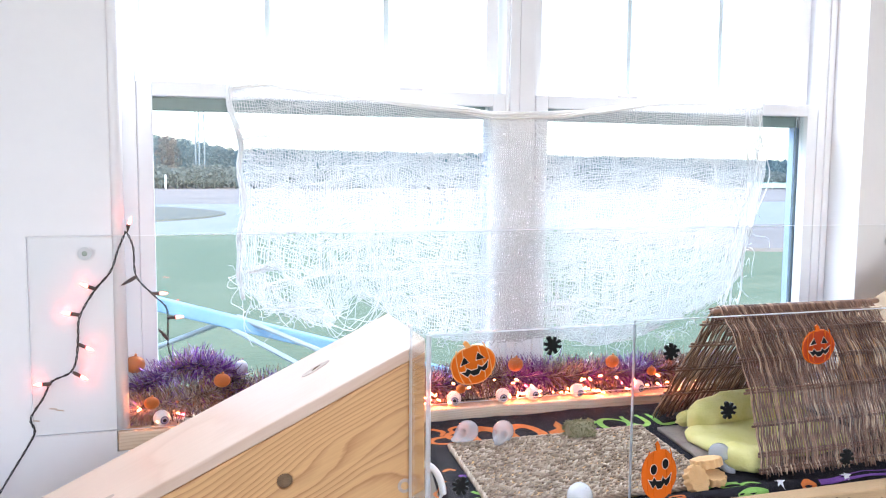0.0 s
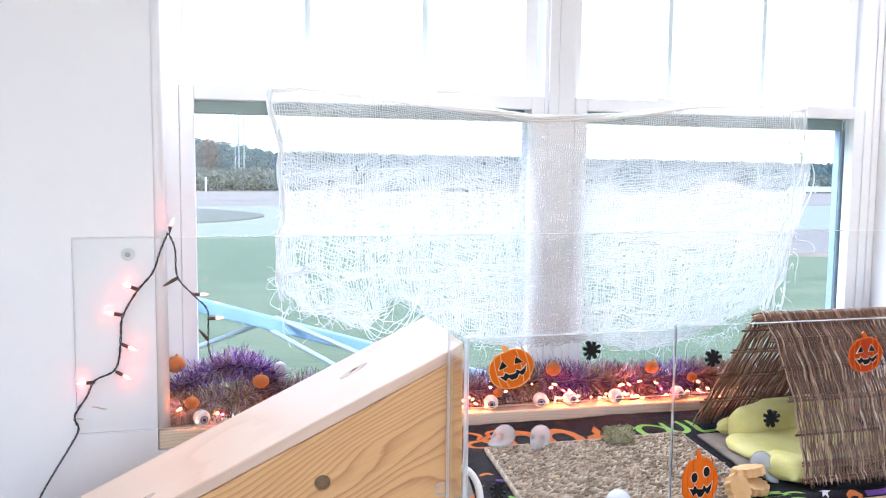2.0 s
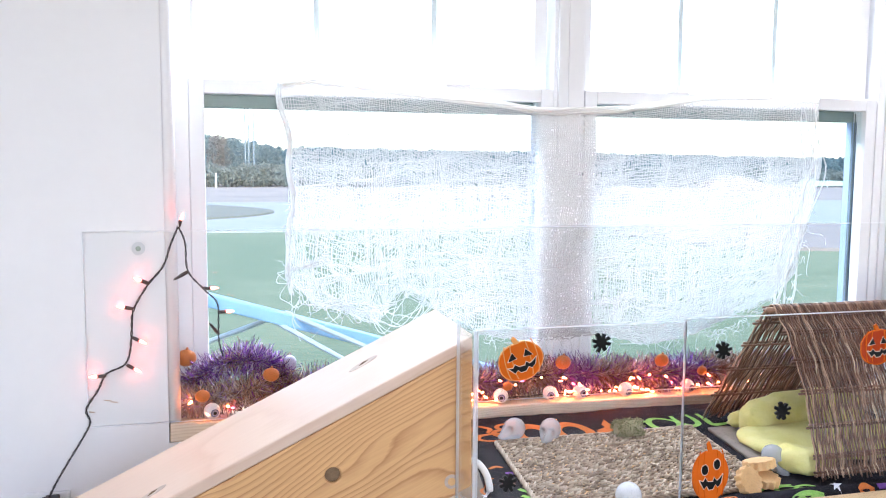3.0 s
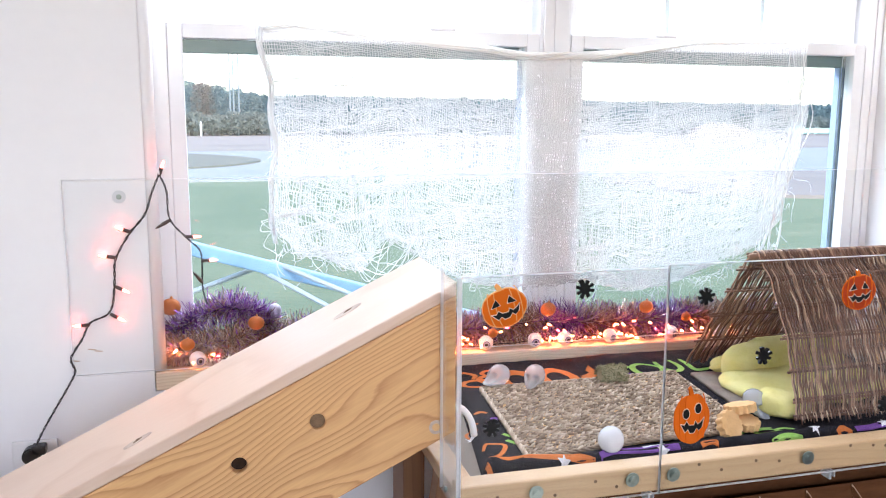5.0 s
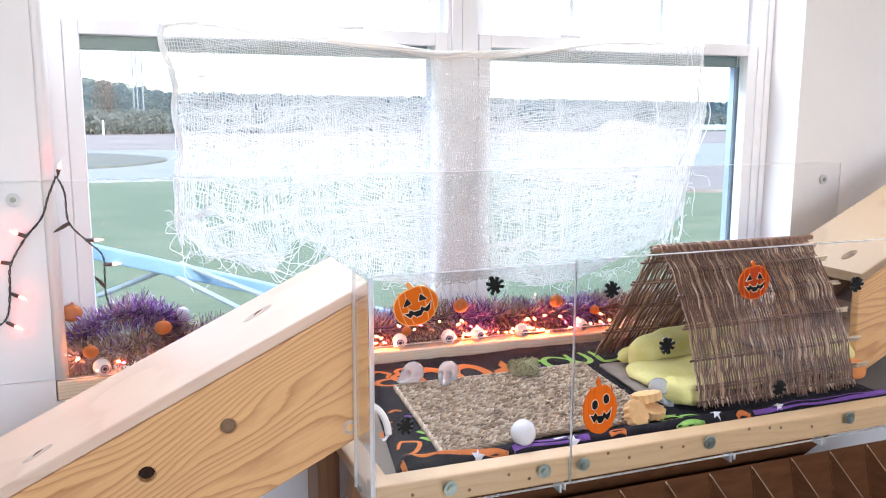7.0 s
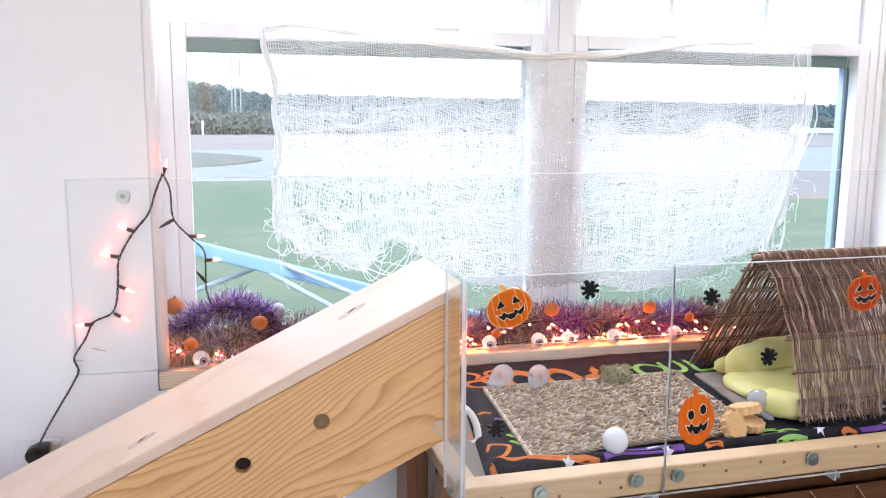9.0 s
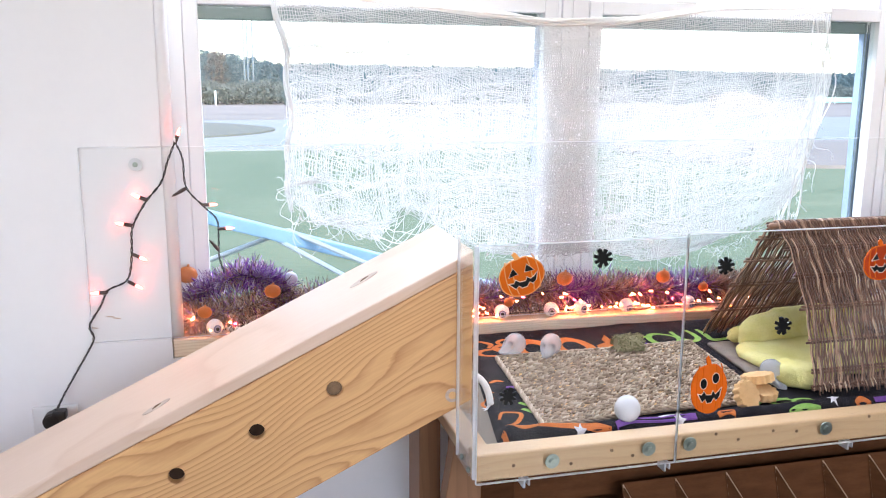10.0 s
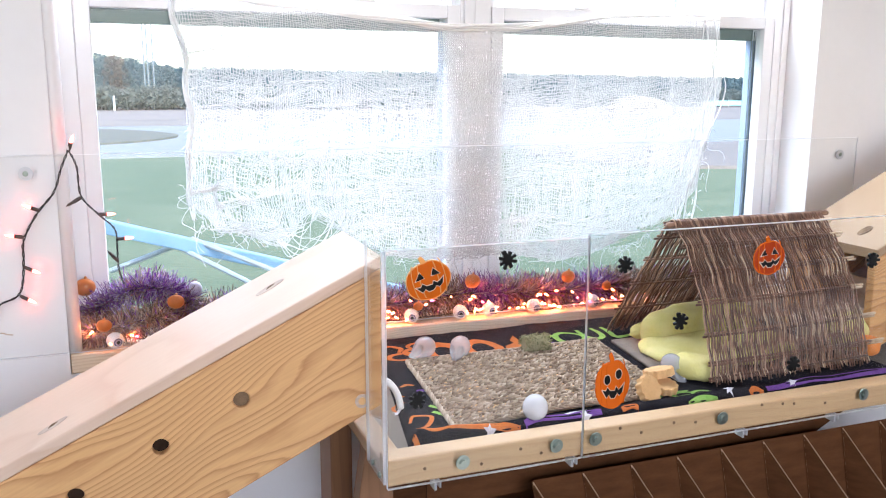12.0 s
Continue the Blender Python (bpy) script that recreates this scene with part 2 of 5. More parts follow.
# pale tone for peeled rod ends and for highlights drawn on the rods
WILLOW_PALE = per_object("peeled_and_glint_willow", [(0.0, (0.52, 0.37, 0.24)), (1.0, (0.8, 0.66, 0.48))], 0.4)
SEAGRASS = per_island("seagrass", [(0.0, (0.2, 0.135, 0.088)), (0.4, (0.36, 0.262, 0.18)), (0.75, (0.48, 0.365, 0.26)), (1.0, (0.68, 0.56, 0.43))], 0.7)
HAY = per_island("pressed_hay", [(0.0, (0.2, 0.2, 0.09)), (0.5, (0.34, 0.32, 0.17)), (1.0, (0.5, 0.46, 0.3))], 0.85)
# far leaves: air haze is put into the colour, paler and bluer
HAZED_LEAVES = per_island("hazed_leaves", [(0.0, (0.115, 0.172, 0.195)), (0.5, (0.125, 0.182, 0.2)), (1.0, (0.135, 0.19, 0.2))], 0.9)
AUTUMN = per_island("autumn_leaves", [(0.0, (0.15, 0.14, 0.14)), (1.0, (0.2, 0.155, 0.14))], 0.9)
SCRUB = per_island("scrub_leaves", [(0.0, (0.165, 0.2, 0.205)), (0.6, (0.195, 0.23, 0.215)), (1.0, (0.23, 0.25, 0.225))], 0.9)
for leaf, thin in ((HAZED_LEAVES, (0.15, 0.22, 0.24)), (AUTUMN, (0.2, 0.165, 0.15)), (SCRUB, (0.22, 0.25, 0.235))):
    leaf_nodes, leaf_links = leaf.node_tree.nodes, leaf.node_tree.links
    leaf_thin, leaf_mix = leaf_nodes.new("ShaderNodeBsdfTranslucent"), leaf_nodes.new("ShaderNodeMixShader")
    leaf_thin.inputs["Color"].default_value = (*thin, 1)
    leaf_mix.inputs[0].default_value = 0.5
    leaf_links.new(leaf_nodes["Principled BSDF"].outputs[0], leaf_mix.inputs[1])
    leaf_links.new(leaf_thin.outputs[0], leaf_mix.inputs[2])
    leaf_links.new(leaf_mix.outputs[0], leaf_nodes["Material Output"].inputs["Surface"])
GRASS = mottled("lawn", (0.085, 0.118, 0.07), (0.155, 0.178, 0.116), 0.9, 0.95, bump=0.6, depth=0.06, stretch=(0.5, 1, 1))
ASPHALT = mottled("pale_road", (0.19, 0.2, 0.21), (0.24, 0.25, 0.26), 0.5, 0.85)
DIRT = mottled("bare_earth", (0.145, 0.125, 0.12), (0.25, 0.215, 0.205), 0.25, 0.95, stretch=(0.3, 1, 1))
ISLAND = mottled("dry_verge", (0.085, 0.093, 0.078), (0.155, 0.15, 0.135), 1.8, 0.95, stretch=(0.4, 1, 1))
# the far rise carries the same haze in its base colour
HAZED_HILL = mottled("hazed_wood_cover", (0.105, 0.16, 0.18), (0.12, 0.17, 0.185), 0.15, 0.95, bump=0.4, depth=0.5)
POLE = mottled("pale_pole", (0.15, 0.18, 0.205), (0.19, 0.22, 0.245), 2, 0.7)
TEAL = mottled("teal_mesh", (0.2, 0.42, 0.42), (0.3, 0.52, 0.5), 3, 0.7)
SAND = mottled("pale_sand", (0.16, 0.135, 0.12), (0.21, 0.18, 0.16), 0.8, 0.95)
BLUE_PAINT = mottled("pale_blue_paint", (0.25, 0.42, 0.62), (0.4, 0.58, 0.75), 8, 0.35)
GALV = mottled("galvanised_tube", (0.5, 0.52, 0.54), (0.62, 0.64, 0.66), 12, 0.45, 0.2)

def cotton(name, gap, tone=(0.96, 0.96, 0.96)):
    """White cotton thread, half lit from behind; gap: how much shows between its loose fibres."""
    m = bpy.data.materials.new(name)
    m.use_nodes = True
    n, l = m.node_tree.nodes, m.node_tree.links
    b = n["Principled BSDF"]
    b.inputs["Base Color"].default_value, b.inputs["Roughness"].default_value = (*tone, 1), 0.9
    thin, both, clear_, out = n.new("ShaderNodeBsdfTranslucent"), n.new("ShaderNodeMixShader"), n.new("ShaderNodeBsdfTransparent"), n.new("ShaderNodeMixShader")
    thin.inputs["Color"].default_value = (0.93, 0.96, 0.97, 1)
    both.inputs[0].default_value, out.inputs[0].default_value = 0.24, gap
    l.new(b.outputs[0], both.inputs[1])
    l.new(thin.outputs[0], both.inputs[2])
    l.new(both.outputs[0], out.inputs[1])
    l.new(clear_.outputs[0], out.inputs[2])
    l.new(out.outputs[0], n["Material Output"].inputs["Surface"])
    return m


GAUZE, FUZZ = cotton("gauze_cotton", 0.4), cotton("gauze_fuzz", 0.68)

HEM = cotton("cream_hem", 0.4, (0.93, 0.9, 0.85))

# ---- building helpers ----
BASE = {}


def thing(name, place, label, category, group="", kind=""):
    ob = new(name)
    ob.location = place
    ob.empty_display_size = 0.02
    BASE[ob] = Vector(place)
    return tagged(ob, label, category, group, kind)


def mesh_of(bm, name, mat, smooth=False):
    me = bpy.data.meshes.new(name)
    bm.to_mesh(me)
    bm.free()
    me.materials.append(mat)
    if smooth:
        me.polygons.foreach_set("use_smooth", [True] * len(me.polygons))
    return me


def part(name, bm, mat, parent, label="", smooth=False):
    """One mesh, given in the world's metres, as a part of a thing."""
    bmesh.ops.translate(bm, vec=-BASE[parent], verts=bm.verts)
    ob = new(name, mesh_of(bm, name, mat, smooth))
    ob.parent = parent
    BASE[ob] = BASE[parent]
    return tagged(ob, label)


def solid(name, bm, mat, label, category, kind="", smooth=False, group=""):
    """One mesh as a thing of its own."""
    ob = new(name, mesh_of(bm, name, mat, smooth))
    return tagged(ob, label, category, group, kind)


def raw(name, verts, faces, mat, parent=None, smooth=False):
    me = bpy.data.meshes.new(name)
    if parent is not None:
        verts = np.asarray(verts) - np.array(BASE[parent])
    me.from_pydata([tuple(v) for v in verts], [], [tuple(f) for f in faces])
    me.materials.append(mat)
    if smooth:
        me.polygons.foreach_set("use_smooth", [True] * len(me.polygons))
    ob = new(name, me)
    if parent is not None:
        ob.parent = parent
        BASE[ob] = BASE[parent]
    return ob


def box(x0, x1, y0, y1, z0, z1, bevel=0.0, bm=None):
    own = bm is None
    bm = bmesh.new() if own else bm
    r = bmesh.ops.create_cube(bm, size=1)
    bmesh.ops.scale(bm, vec=(x1 - x0, y1 - y0, z1 - z0), verts=r["verts"])
    bmesh.ops.translate(bm, vec=((x0 + x1) / 2, (y0 + y1) / 2, (z0 + z1) / 2), verts=r["verts"])
    if bevel:
        es = list({e for v in r["verts"] for e in v.link_edges})
        bmesh.ops.bevel(bm, geom=es, offset=bevel, segments=2, affect="EDGES", profile=0.5)
    return bm


def prism(outline, y0, y1, bevel=0.0, holes=(), sides=20):
    """An outline in x and z, with round holes (x, z, radius), given depth along y."""
    bm = bmesh.new()
    loops = [outline] + [[(x + r * math.cos(a * math.tau / sides), z + r * math.sin(a * math.tau / sides)) for a in range(sides)] for x, z, r in holes]
    edges = []
    for loop in loops:
        vs = [bm.verts.new((x, y0, z)) for x, z in loop]
        edges += [bm.edges.new((vs[i], vs[(i + 1) % len(vs)])) for i in range(len(vs))]
    bmesh.ops.triangle_fill(bm, use_beauty=True, use_dissolve=False, edges=edges)
    bmesh.ops.recalc_face_normals(bm, faces=bm.faces)
    r = bmesh.ops.extrude_face_region(bm, geom=list(bm.faces))
    bmesh.ops.translate(bm, vec=(0, y1 - y0, 0), verts=[g for g in r["geom"] if isinstance(g, bmesh.types.BMVert)])
    bmesh.ops.recalc_face_normals(bm, faces=bm.faces)
    if bevel:
        rim = [e for e in bm.edges if len(e.link_faces) == 2 and e.calc_face_angle(0) > 1.0 and abs(e.verts[0].co.y - e.verts[1].co.y) < 1e-6]
        bmesh.ops.bevel(bm, geom=rim, offset=bevel, segments=2, affect="EDGES", profile=0.5)
    return bm


def tube(points, radius, sides=6, bm=None, caps=True):
    """A round bar along points; radius: one, or one for each point."""
    bm = bmesh.new() if bm is None else bm
    pts = [Vector(p) for p in points]
    rings = []
    for i, p in enumerate(pts):
        d = (pts[min(i + 1, len(pts) - 1)] - pts[max(i - 1, 0)]).normalized()
        side = d.cross(Vector((0, 0, 1)) if abs(d.z) < 0.9 else Vector((1, 0, 0))).normalized()
        up = side.cross(d)
        r = radius[i] if isinstance(radius, (list, tuple)) else radius
        rings.append([bm.verts.new(p + (side * math.cos(a * math.tau / sides) + up * math.sin(a * math.tau / sides)) * r) for a in range(sides)])
    for a, b in zip(rings, rings[1:]):
        for k in range(sides):
            bm.faces.new((a[k], a[(k + 1) % sides], b[(k + 1) % sides], b[k]))
    if caps:
        bm.faces.new(rings[0][::-1])
        bm.faces.new(rings[-1])
    return bm


def ball(place, size, bm=None, level=2, turn=None):
    bm = bmesh.new() if bm is None else bm
    r = bmesh.ops.create_icosphere(bm, subdivisions=level, radius=1)
    bmesh.ops.scale(bm, vec=size, verts=r["verts"])
    if turn is not None:
        bmesh.ops.rotate(bm, verts=r["verts"], matrix=turn)
    bmesh.ops.translate(bm, vec=place, verts=r["verts"])
    return bm


def disc(place, radius, depth, axis="y", sides=24, bevel=0.0):
    bm = bmesh.new()
    r = bmesh.ops.create_cone(bm, cap_ends=True, segments=sides, radius1=radius, radius2=radius, depth=depth)
    if axis == "y":
        bmesh.ops.rotate(bm, verts=bm.verts, matrix=Matrix.Rotation(radians(90), 3, "X"))
    if bevel:
        es = [e for e in bm.edges if len(e.link_faces) == 2 and e.calc_face_angle(0) > 1.0]
        bmesh.ops.bevel(bm, geom=es, offset=bevel, segments=2, affect="EDGES")
    bmesh.ops.translate(bm, vec=place, verts=bm.verts)
    return bm


def smooth_path(points, count):
    """A rounded line through points (Catmull-Rom)."""
    pts = [Vector(p) for p in points]
    pts = [pts[0] * 2 - pts[1]] + pts + [pts[-1] * 2 - pts[-2]]
    out, n = [], len(pts) - 3
    for k in range(count):
        s = k / (count - 1) * n
        i = min(int(s), n - 1)
        t = s - i
        a, b, c, d = pts[i:i + 4]
        out.append(0.5 * ((2 * b) + (c - a) * t + (2 * a - 5 * b + 4 * c - d) * t * t + (3 * b - a - 3 * c + d) * t ** 3))
    return out


# ---- the room ----
WY = -0.115          # room face of the window wall
OX0, OX1, OZ0, OZ1 = -0.077, 1.704, 0.752, 2.14
wall = thing("wall_north", (0.8, 0, 0), "white painted wall round a wide double window", "wall", kind="structure")
part("wall_panel", box(-2.3, OX0, WY, 0.1, 0, 2.6), WALL, wall)
part("wall_panel", box(OX1, 3.5, WY, 0.1, 0, 2.6), WALL, wall)
part("wall_panel", prism([(OX0, 0), (OX1, 0), (OX1, OZ0 - 0.0205), (OX0, OZ0)], WY, -0.0205), WALL, wall)
part("wall_panel", box(OX0, OX1, -0.02, 0.1, 0, OZ0), WALL, wall)
part("wall_panel", box(OX0, OX1, WY, 0.1, OZ1, 2.6), WALL, wall)
part("corner_bead", tube([(OX0 + 0.009, WY + 0.0145, 0.795), (OX0 + 0.009, WY + 0.0145, OZ1)], 0.014, 24), WALL, wall, smooth=True)


def plain_wall(name, x0, x1, y0, y1, label):
    solid(name, box(x0, x1, y0, y1, 0, 2.6), WALL, label, "wall", "structure")


def wall_with_opening(name, x0, x1, y0, y1, a, b, along, label):
    """A wall with an opening from a to b along x or y, 0.8 to 2.3 m high."""
    w = thing(name, ((x0 + x1) / 2, (y0 + y1) / 2, 0), label, "wall", kind="structure")
    for lo, hi, z0, z1 in ((None, a, 0, 2.6), (b, None, 0, 2.6), (a, b, 0, 0.8), (a, b, 2.3, 2.6)):
        if along == "x":
            part("wall_panel", box(x0 if lo is None else lo, x1 if hi is None else hi, y0, y1, z0, z1), WALL, w)
        else:
            part("wall_panel", box(x0, x1, y0 if lo is None else lo, y1 if hi is None else hi, z0, z1), WALL, w)


# unseen walls; both openings are invented to hold the fill lamps
wall_with_opening("wall_south", -2.3, 3.5, -4.6, -4.45, -0.5, 2.3, "x", "white painted wall with an opening added for fill light")
wall_with_opening("wall_west", -2.3, -2.15, -4.45, WY, -2.9, -1.1, "y", "white painted side wall with an opening added for fill light")
plain_wall("wall_east", 3.35, 3.5, -4.45, WY, "white painted side wall")
solid("floor", box(-2.3, 3.5, -4.6, 0.1, -0.1, 0), FLOOR, "greyish wood-look vinyl floor", "floor", "structure")
solid("ceiling", box(-2.3, 3.5, -4.6, 0.1, 2.6, 2.7), CEILING, "white painted ceiling", "ceiling", "structure")


# ---- the double window ----
def window_unit(name, x0, x1, sill, head, channel, label):
    """One double-hung window: x0 and x1 are the outer sides of its lower sash."""
    w = thing(name, ((x0 + x1) / 2, 0.03, sill), label, "window", "pair of windows", "structure")
    meet = 1.485
    # lower sash
    st, y0, y1 = 0.031, 0.0, 0.032
    bm = box(x0, x0 + st, y0, y1, sill, meet, 0.002)
    for bx in ((x1 - st, x1, sill, meet), (x0 + st, x1 - st, meet - 0.03, meet), (x0 + st, x1 - st, sill, sill + 0.045)):
        box(bx[0], bx[1], y0, y1, bx[2], bx[3], 0.002, bm)
    low = part("lower_sash", bm, VINYL, w)
    part("pane", box(x0 + st - 0.004, x1 - st + 0.004, y0 + 0.013, y0 + 0.017, sill + 0.04, meet - 0.026), GLASS, low).visible_shadow = False
    for f in (0.3, 0.72):
        c = x0 + (x1 - x0) * f
        part("sash_lock", box(c - 0.03, c + 0.03, y0 + 0.002, y1 + 0.01, meet, meet + 0.008, 0.003), VINYL, low)
    # upper sash, one track further out
    u0, u1 = 0.036, 0.066
    a, b = x0 + 0.006, x1 - 0.006
    bm = box(a, a + 0.022, u0, u1, 1.4285, head - 0.02, 0.002)
    box(b - 0.03, b, u0, u1, 1.4285, head - 0.02, 0.002, bm)
    box(a + 0.022, b - 0.03, u0, u1, head - 0.06, head - 0.02, 0.002, bm)
    up = part("upper_sash", bm, VINYL, w)
    part("meeting_rail", box(a + 0.022, b - 0.03, u0, u1, 1.428, 1.478, 0.002), SHADE_GREY, up, "rail with its shade put into a grey-green tone")
    part("pane", box(a + 0.02, b - 0.028, u0 + 0.012, u0 + 0.016, 1.475, head - 0.058), GLASS, up).visible_shadow = False
    for f in (0.333, 0.666):
        c = a + (b - a) * f
        part("muntin", box(c - 0.0065, c + 0.0065, u0 + 0.017, u0 + 0.024, 1.478, head - 0.06, 0.001), VINYL, up)
    # outer tracks below the upper sash
    part("track", box(x0 + 0.002, x0 + 0.02, 0.036, 0.062, sill, 1.428), CHANNEL, w, "blue-grey outer channel")
    part("track", box(x1 - 0.031 - channel, x1 - 0.002, 0.036, 0.062, sill, 1.428), CHANNEL, w, "blue-grey outer channel")
    for k in range(2 if channel > 0.005 else 0):
        xs = x1 - 0.043 + 0.008 * k
        part("groove", box(xs, xs + 0.002, 0.0335, 0.0355, sill, 1.45), SHADE_GREY, w, "dark groove in the channel")
    return w


window_unit("window_1", -0.031, 0.776, 0.775, 2.1, 0.001, "white vinyl double-hung window with two muntins above")
window_unit("window_2", 0.854, 1.662, 0.775, 2.1, 0.007, "white vinyl double-hung window beside its twin")
trim = thing("window_frame", (0.81, 0.03, 0.75), "white vinyl frame round the pair of windows", "window frame", kind="structure")
for x0, x1, y0 in ((-0.076, -0.0312, -0.004), (1.6622, 1.685, -0.003), (1.6852, 1.703, -0.008)):
    part("jamb", box(x0, x1, y0, 0.09, 0.752, 2.14, 0.0008), VINYL, trim)
for x0, x1, y0 in ((0.777, 0.7855, 0.003), (0.7855, 0.8088, -0.006), (0.8096, 0.8445, -0.006), (0.8445, 0.853, 0.003)):
    part("mullion", box(x0, x1, y0, 0.09, 0.76, 2.12, 0.0008), VINYL, trim)
part("head", box(-0.076, 1.703, -0.012, 0.09, 2.1, 2.14, 0.002), VINYL, trim)
part("sill", box(-0.033, 1.664, 0.0, 0.12, 0.752, 0.773, 0.002), VINYL, trim)

# wooden ledge in the recess
SAG = 0.0115      # the ledge falls a little to the right


def dip(bm):
    """Lets a mesh that lies on the ledge follow the ledge's fall."""
    for q in bm.verts:
        q.co.z -= SAG * (q.co.x + 0.06)
    return bm


ledge = solid("ledge_board", dip(box(OX0 + 0.001, OX1 - 0.001, WY + 0.002, -0.022, 0.752, 0.791, 0.004)), PINE_LEDGE, "rough-sawn pale pine board lying in the window recess", "shelf board")


# ---- clear sheet on the wall, across the recess ----
def clear_sheet(parent, x0, x1, y, z0, z1, t=0.004, sides="lrtb"):
    p = part("sheet", box(x0, x1, y - t, y, z0, z1), ACRYLIC, parent)
    p.visible_shadow = False
    e = 0.0014
    for s, bx in (("t", (x0, x1, z1, z1 + e)), ("b", (x0, x1, z0 - e, z0)), ("l", (x0 - e, x0, z0, z1)), ("r", (x1, x1 + e, z0, z1))):
        if s in sides:
            part("edge", box(bx[0], bx[1], y - t, y, bx[2], bx[3]), EDGE, parent, "bright polished edge")
    return p


guard = thing("window_guard", (0.8, WY, 0.79), "clear acrylic sheet screwed over the lower window", "acrylic sheet")
clear_sheet(guard, -0.225, 1.858, WY - 0.001, 0.797, 1.177, 0.003)
for x, z in ((-0.125, 1.145), (1.80, 1.134)):
    part("washer", disc((x, WY - 0.0055, z), 0.0125, 0.002), GALV, guard, "pale grey washer")
    part("screw", disc((x, WY - 0.008, z), 0.005, 0.003, bevel=0.001), STEEL, guard)

# ---- platform ----
PX0, PX1, PY0 = 0.372, 1.9, -0.75
FZ = 0.749
platform = thing("platform", (1.1, -0.43, 0.74), "pale pine platform with a low rail under the window", "platform")
part("front_rail", box(PX0, PX1, PY0 + 0.006, PY0 + 0.044, 0.7345, 0.776, 0.003), PINE_RAIL, platform)
part("side_rail", box(PX0, PX0 + 0.038, PY0 + 0.045, WY - 0.002, 0.741, 0.7625, 0.003), PINE_RAIL, platform)
part("base_panel", box(PX0 + 0.039, PX1, PY0 + 0.045, WY - 0.002, 0.741, FZ, 0), PLYWOOD, platform, "greyish plywood base")
part("leg", box(0.345, 0.383, -0.5, -0.412, 0, 0.7405, 0.003), PINE_SHADED, platform)
part("brace", prism([(0.375, 0.738), (0.42, 0.738), (0.42, 0.42), (0.36, 0.42), (0.36, 0.64)], -0.62, -0.585, 0.002), PINE_SHADED, platform, "slanting wooden brace")
part("leg", box(1.84, 1.878, -0.69, -0.60, 0, 0.7405, 0.003), PINE_SHADED, platform)
for x, z in ((0.43, 0.755), (0.52, 0.748), (0.585, 0.762), (0.62, 0.75), (0.76, 0.77), (0.80, 0.757), (0.862, 0.765), (0.905, 0.76), (1.04, 0.772), (1.085, 0.768), (1.11, 0.765), (1.18, 0.757)):
    part("knot", disc((x, PY0 + 0.0056, z), 0.0026, 0.0012, sides=10), KNOT, platform, "small dark knot")

front = thing("front_guard", (1.0, PY0, 0.74), "clear acrylic panels bolted along the platform's front rail", "acrylic panel")
clear_sheet(front, PX0, 0.6885, PY0 + 0.003, 0.7345, 1.083, 0.004)
clear_sheet(front, 0.6895, PX1, PY0 + 0.003, 0.7345, 1.087, 0.004, "ltb")
p = part("side_sheet", box(PX0 - 0.006, PX0 - 0.002, PY0 + 0.004, -0.662, 0.742, 1.083), ACRYLIC, front)
p.visible_shadow = False
part("edge", box(PX0 - 0.006, PX0 - 0.002, -0.662, -0.6595, 0.742, 1.083), EDGE, front)
part("edge", box(PX0 - 0.006, PX0 - 0.002, PY0 + 0.0005, PY0 + 0.0035, 0.742, 1.083), EDGE, front)
for x, z in ((0.487, 0.759), (0.642, 0.7615), (0.711, 0.762), (0.953, 0.763), (1.26, 0.765), (1.6, 0.765)):
    ring_ = part("washer", disc((x, PY0 - 0.0022, z), 0.0112, 0.002, bevel=0.0005), STEEL, front)
    bolt = disc((x, PY0 - 0.0045, z), 0.0062, 0.004, sides=18, bevel=0.0014)
    part("bolt", bolt, STEEL, ring_, "domed zinc bolt")
for y, z in ((-0.70, 0.756), (-0.735, 0.752)):
    bm = bmesh.new()
    ball((PX0 - 0.008, y, z), (0.003, 0.005, 0.005), bm)
    part("screw", bm, STEEL, front, smooth=True)
for x in (0.445, 0.672, 1.0, 1.2, 1.45):
    bm = box(x - 0.002, x + 0.002, PY0 - 0.001, PY0 + 0.02, 0.7205, 0.734, 0.001)
    box(x + 0.006, x + 0.009, PY0 - 0.001, PY0 + 0.02, 0.7235, 0.734, 0.001, bm)
    part("clip", bm, EDGE, front, "small clear plastic clip")


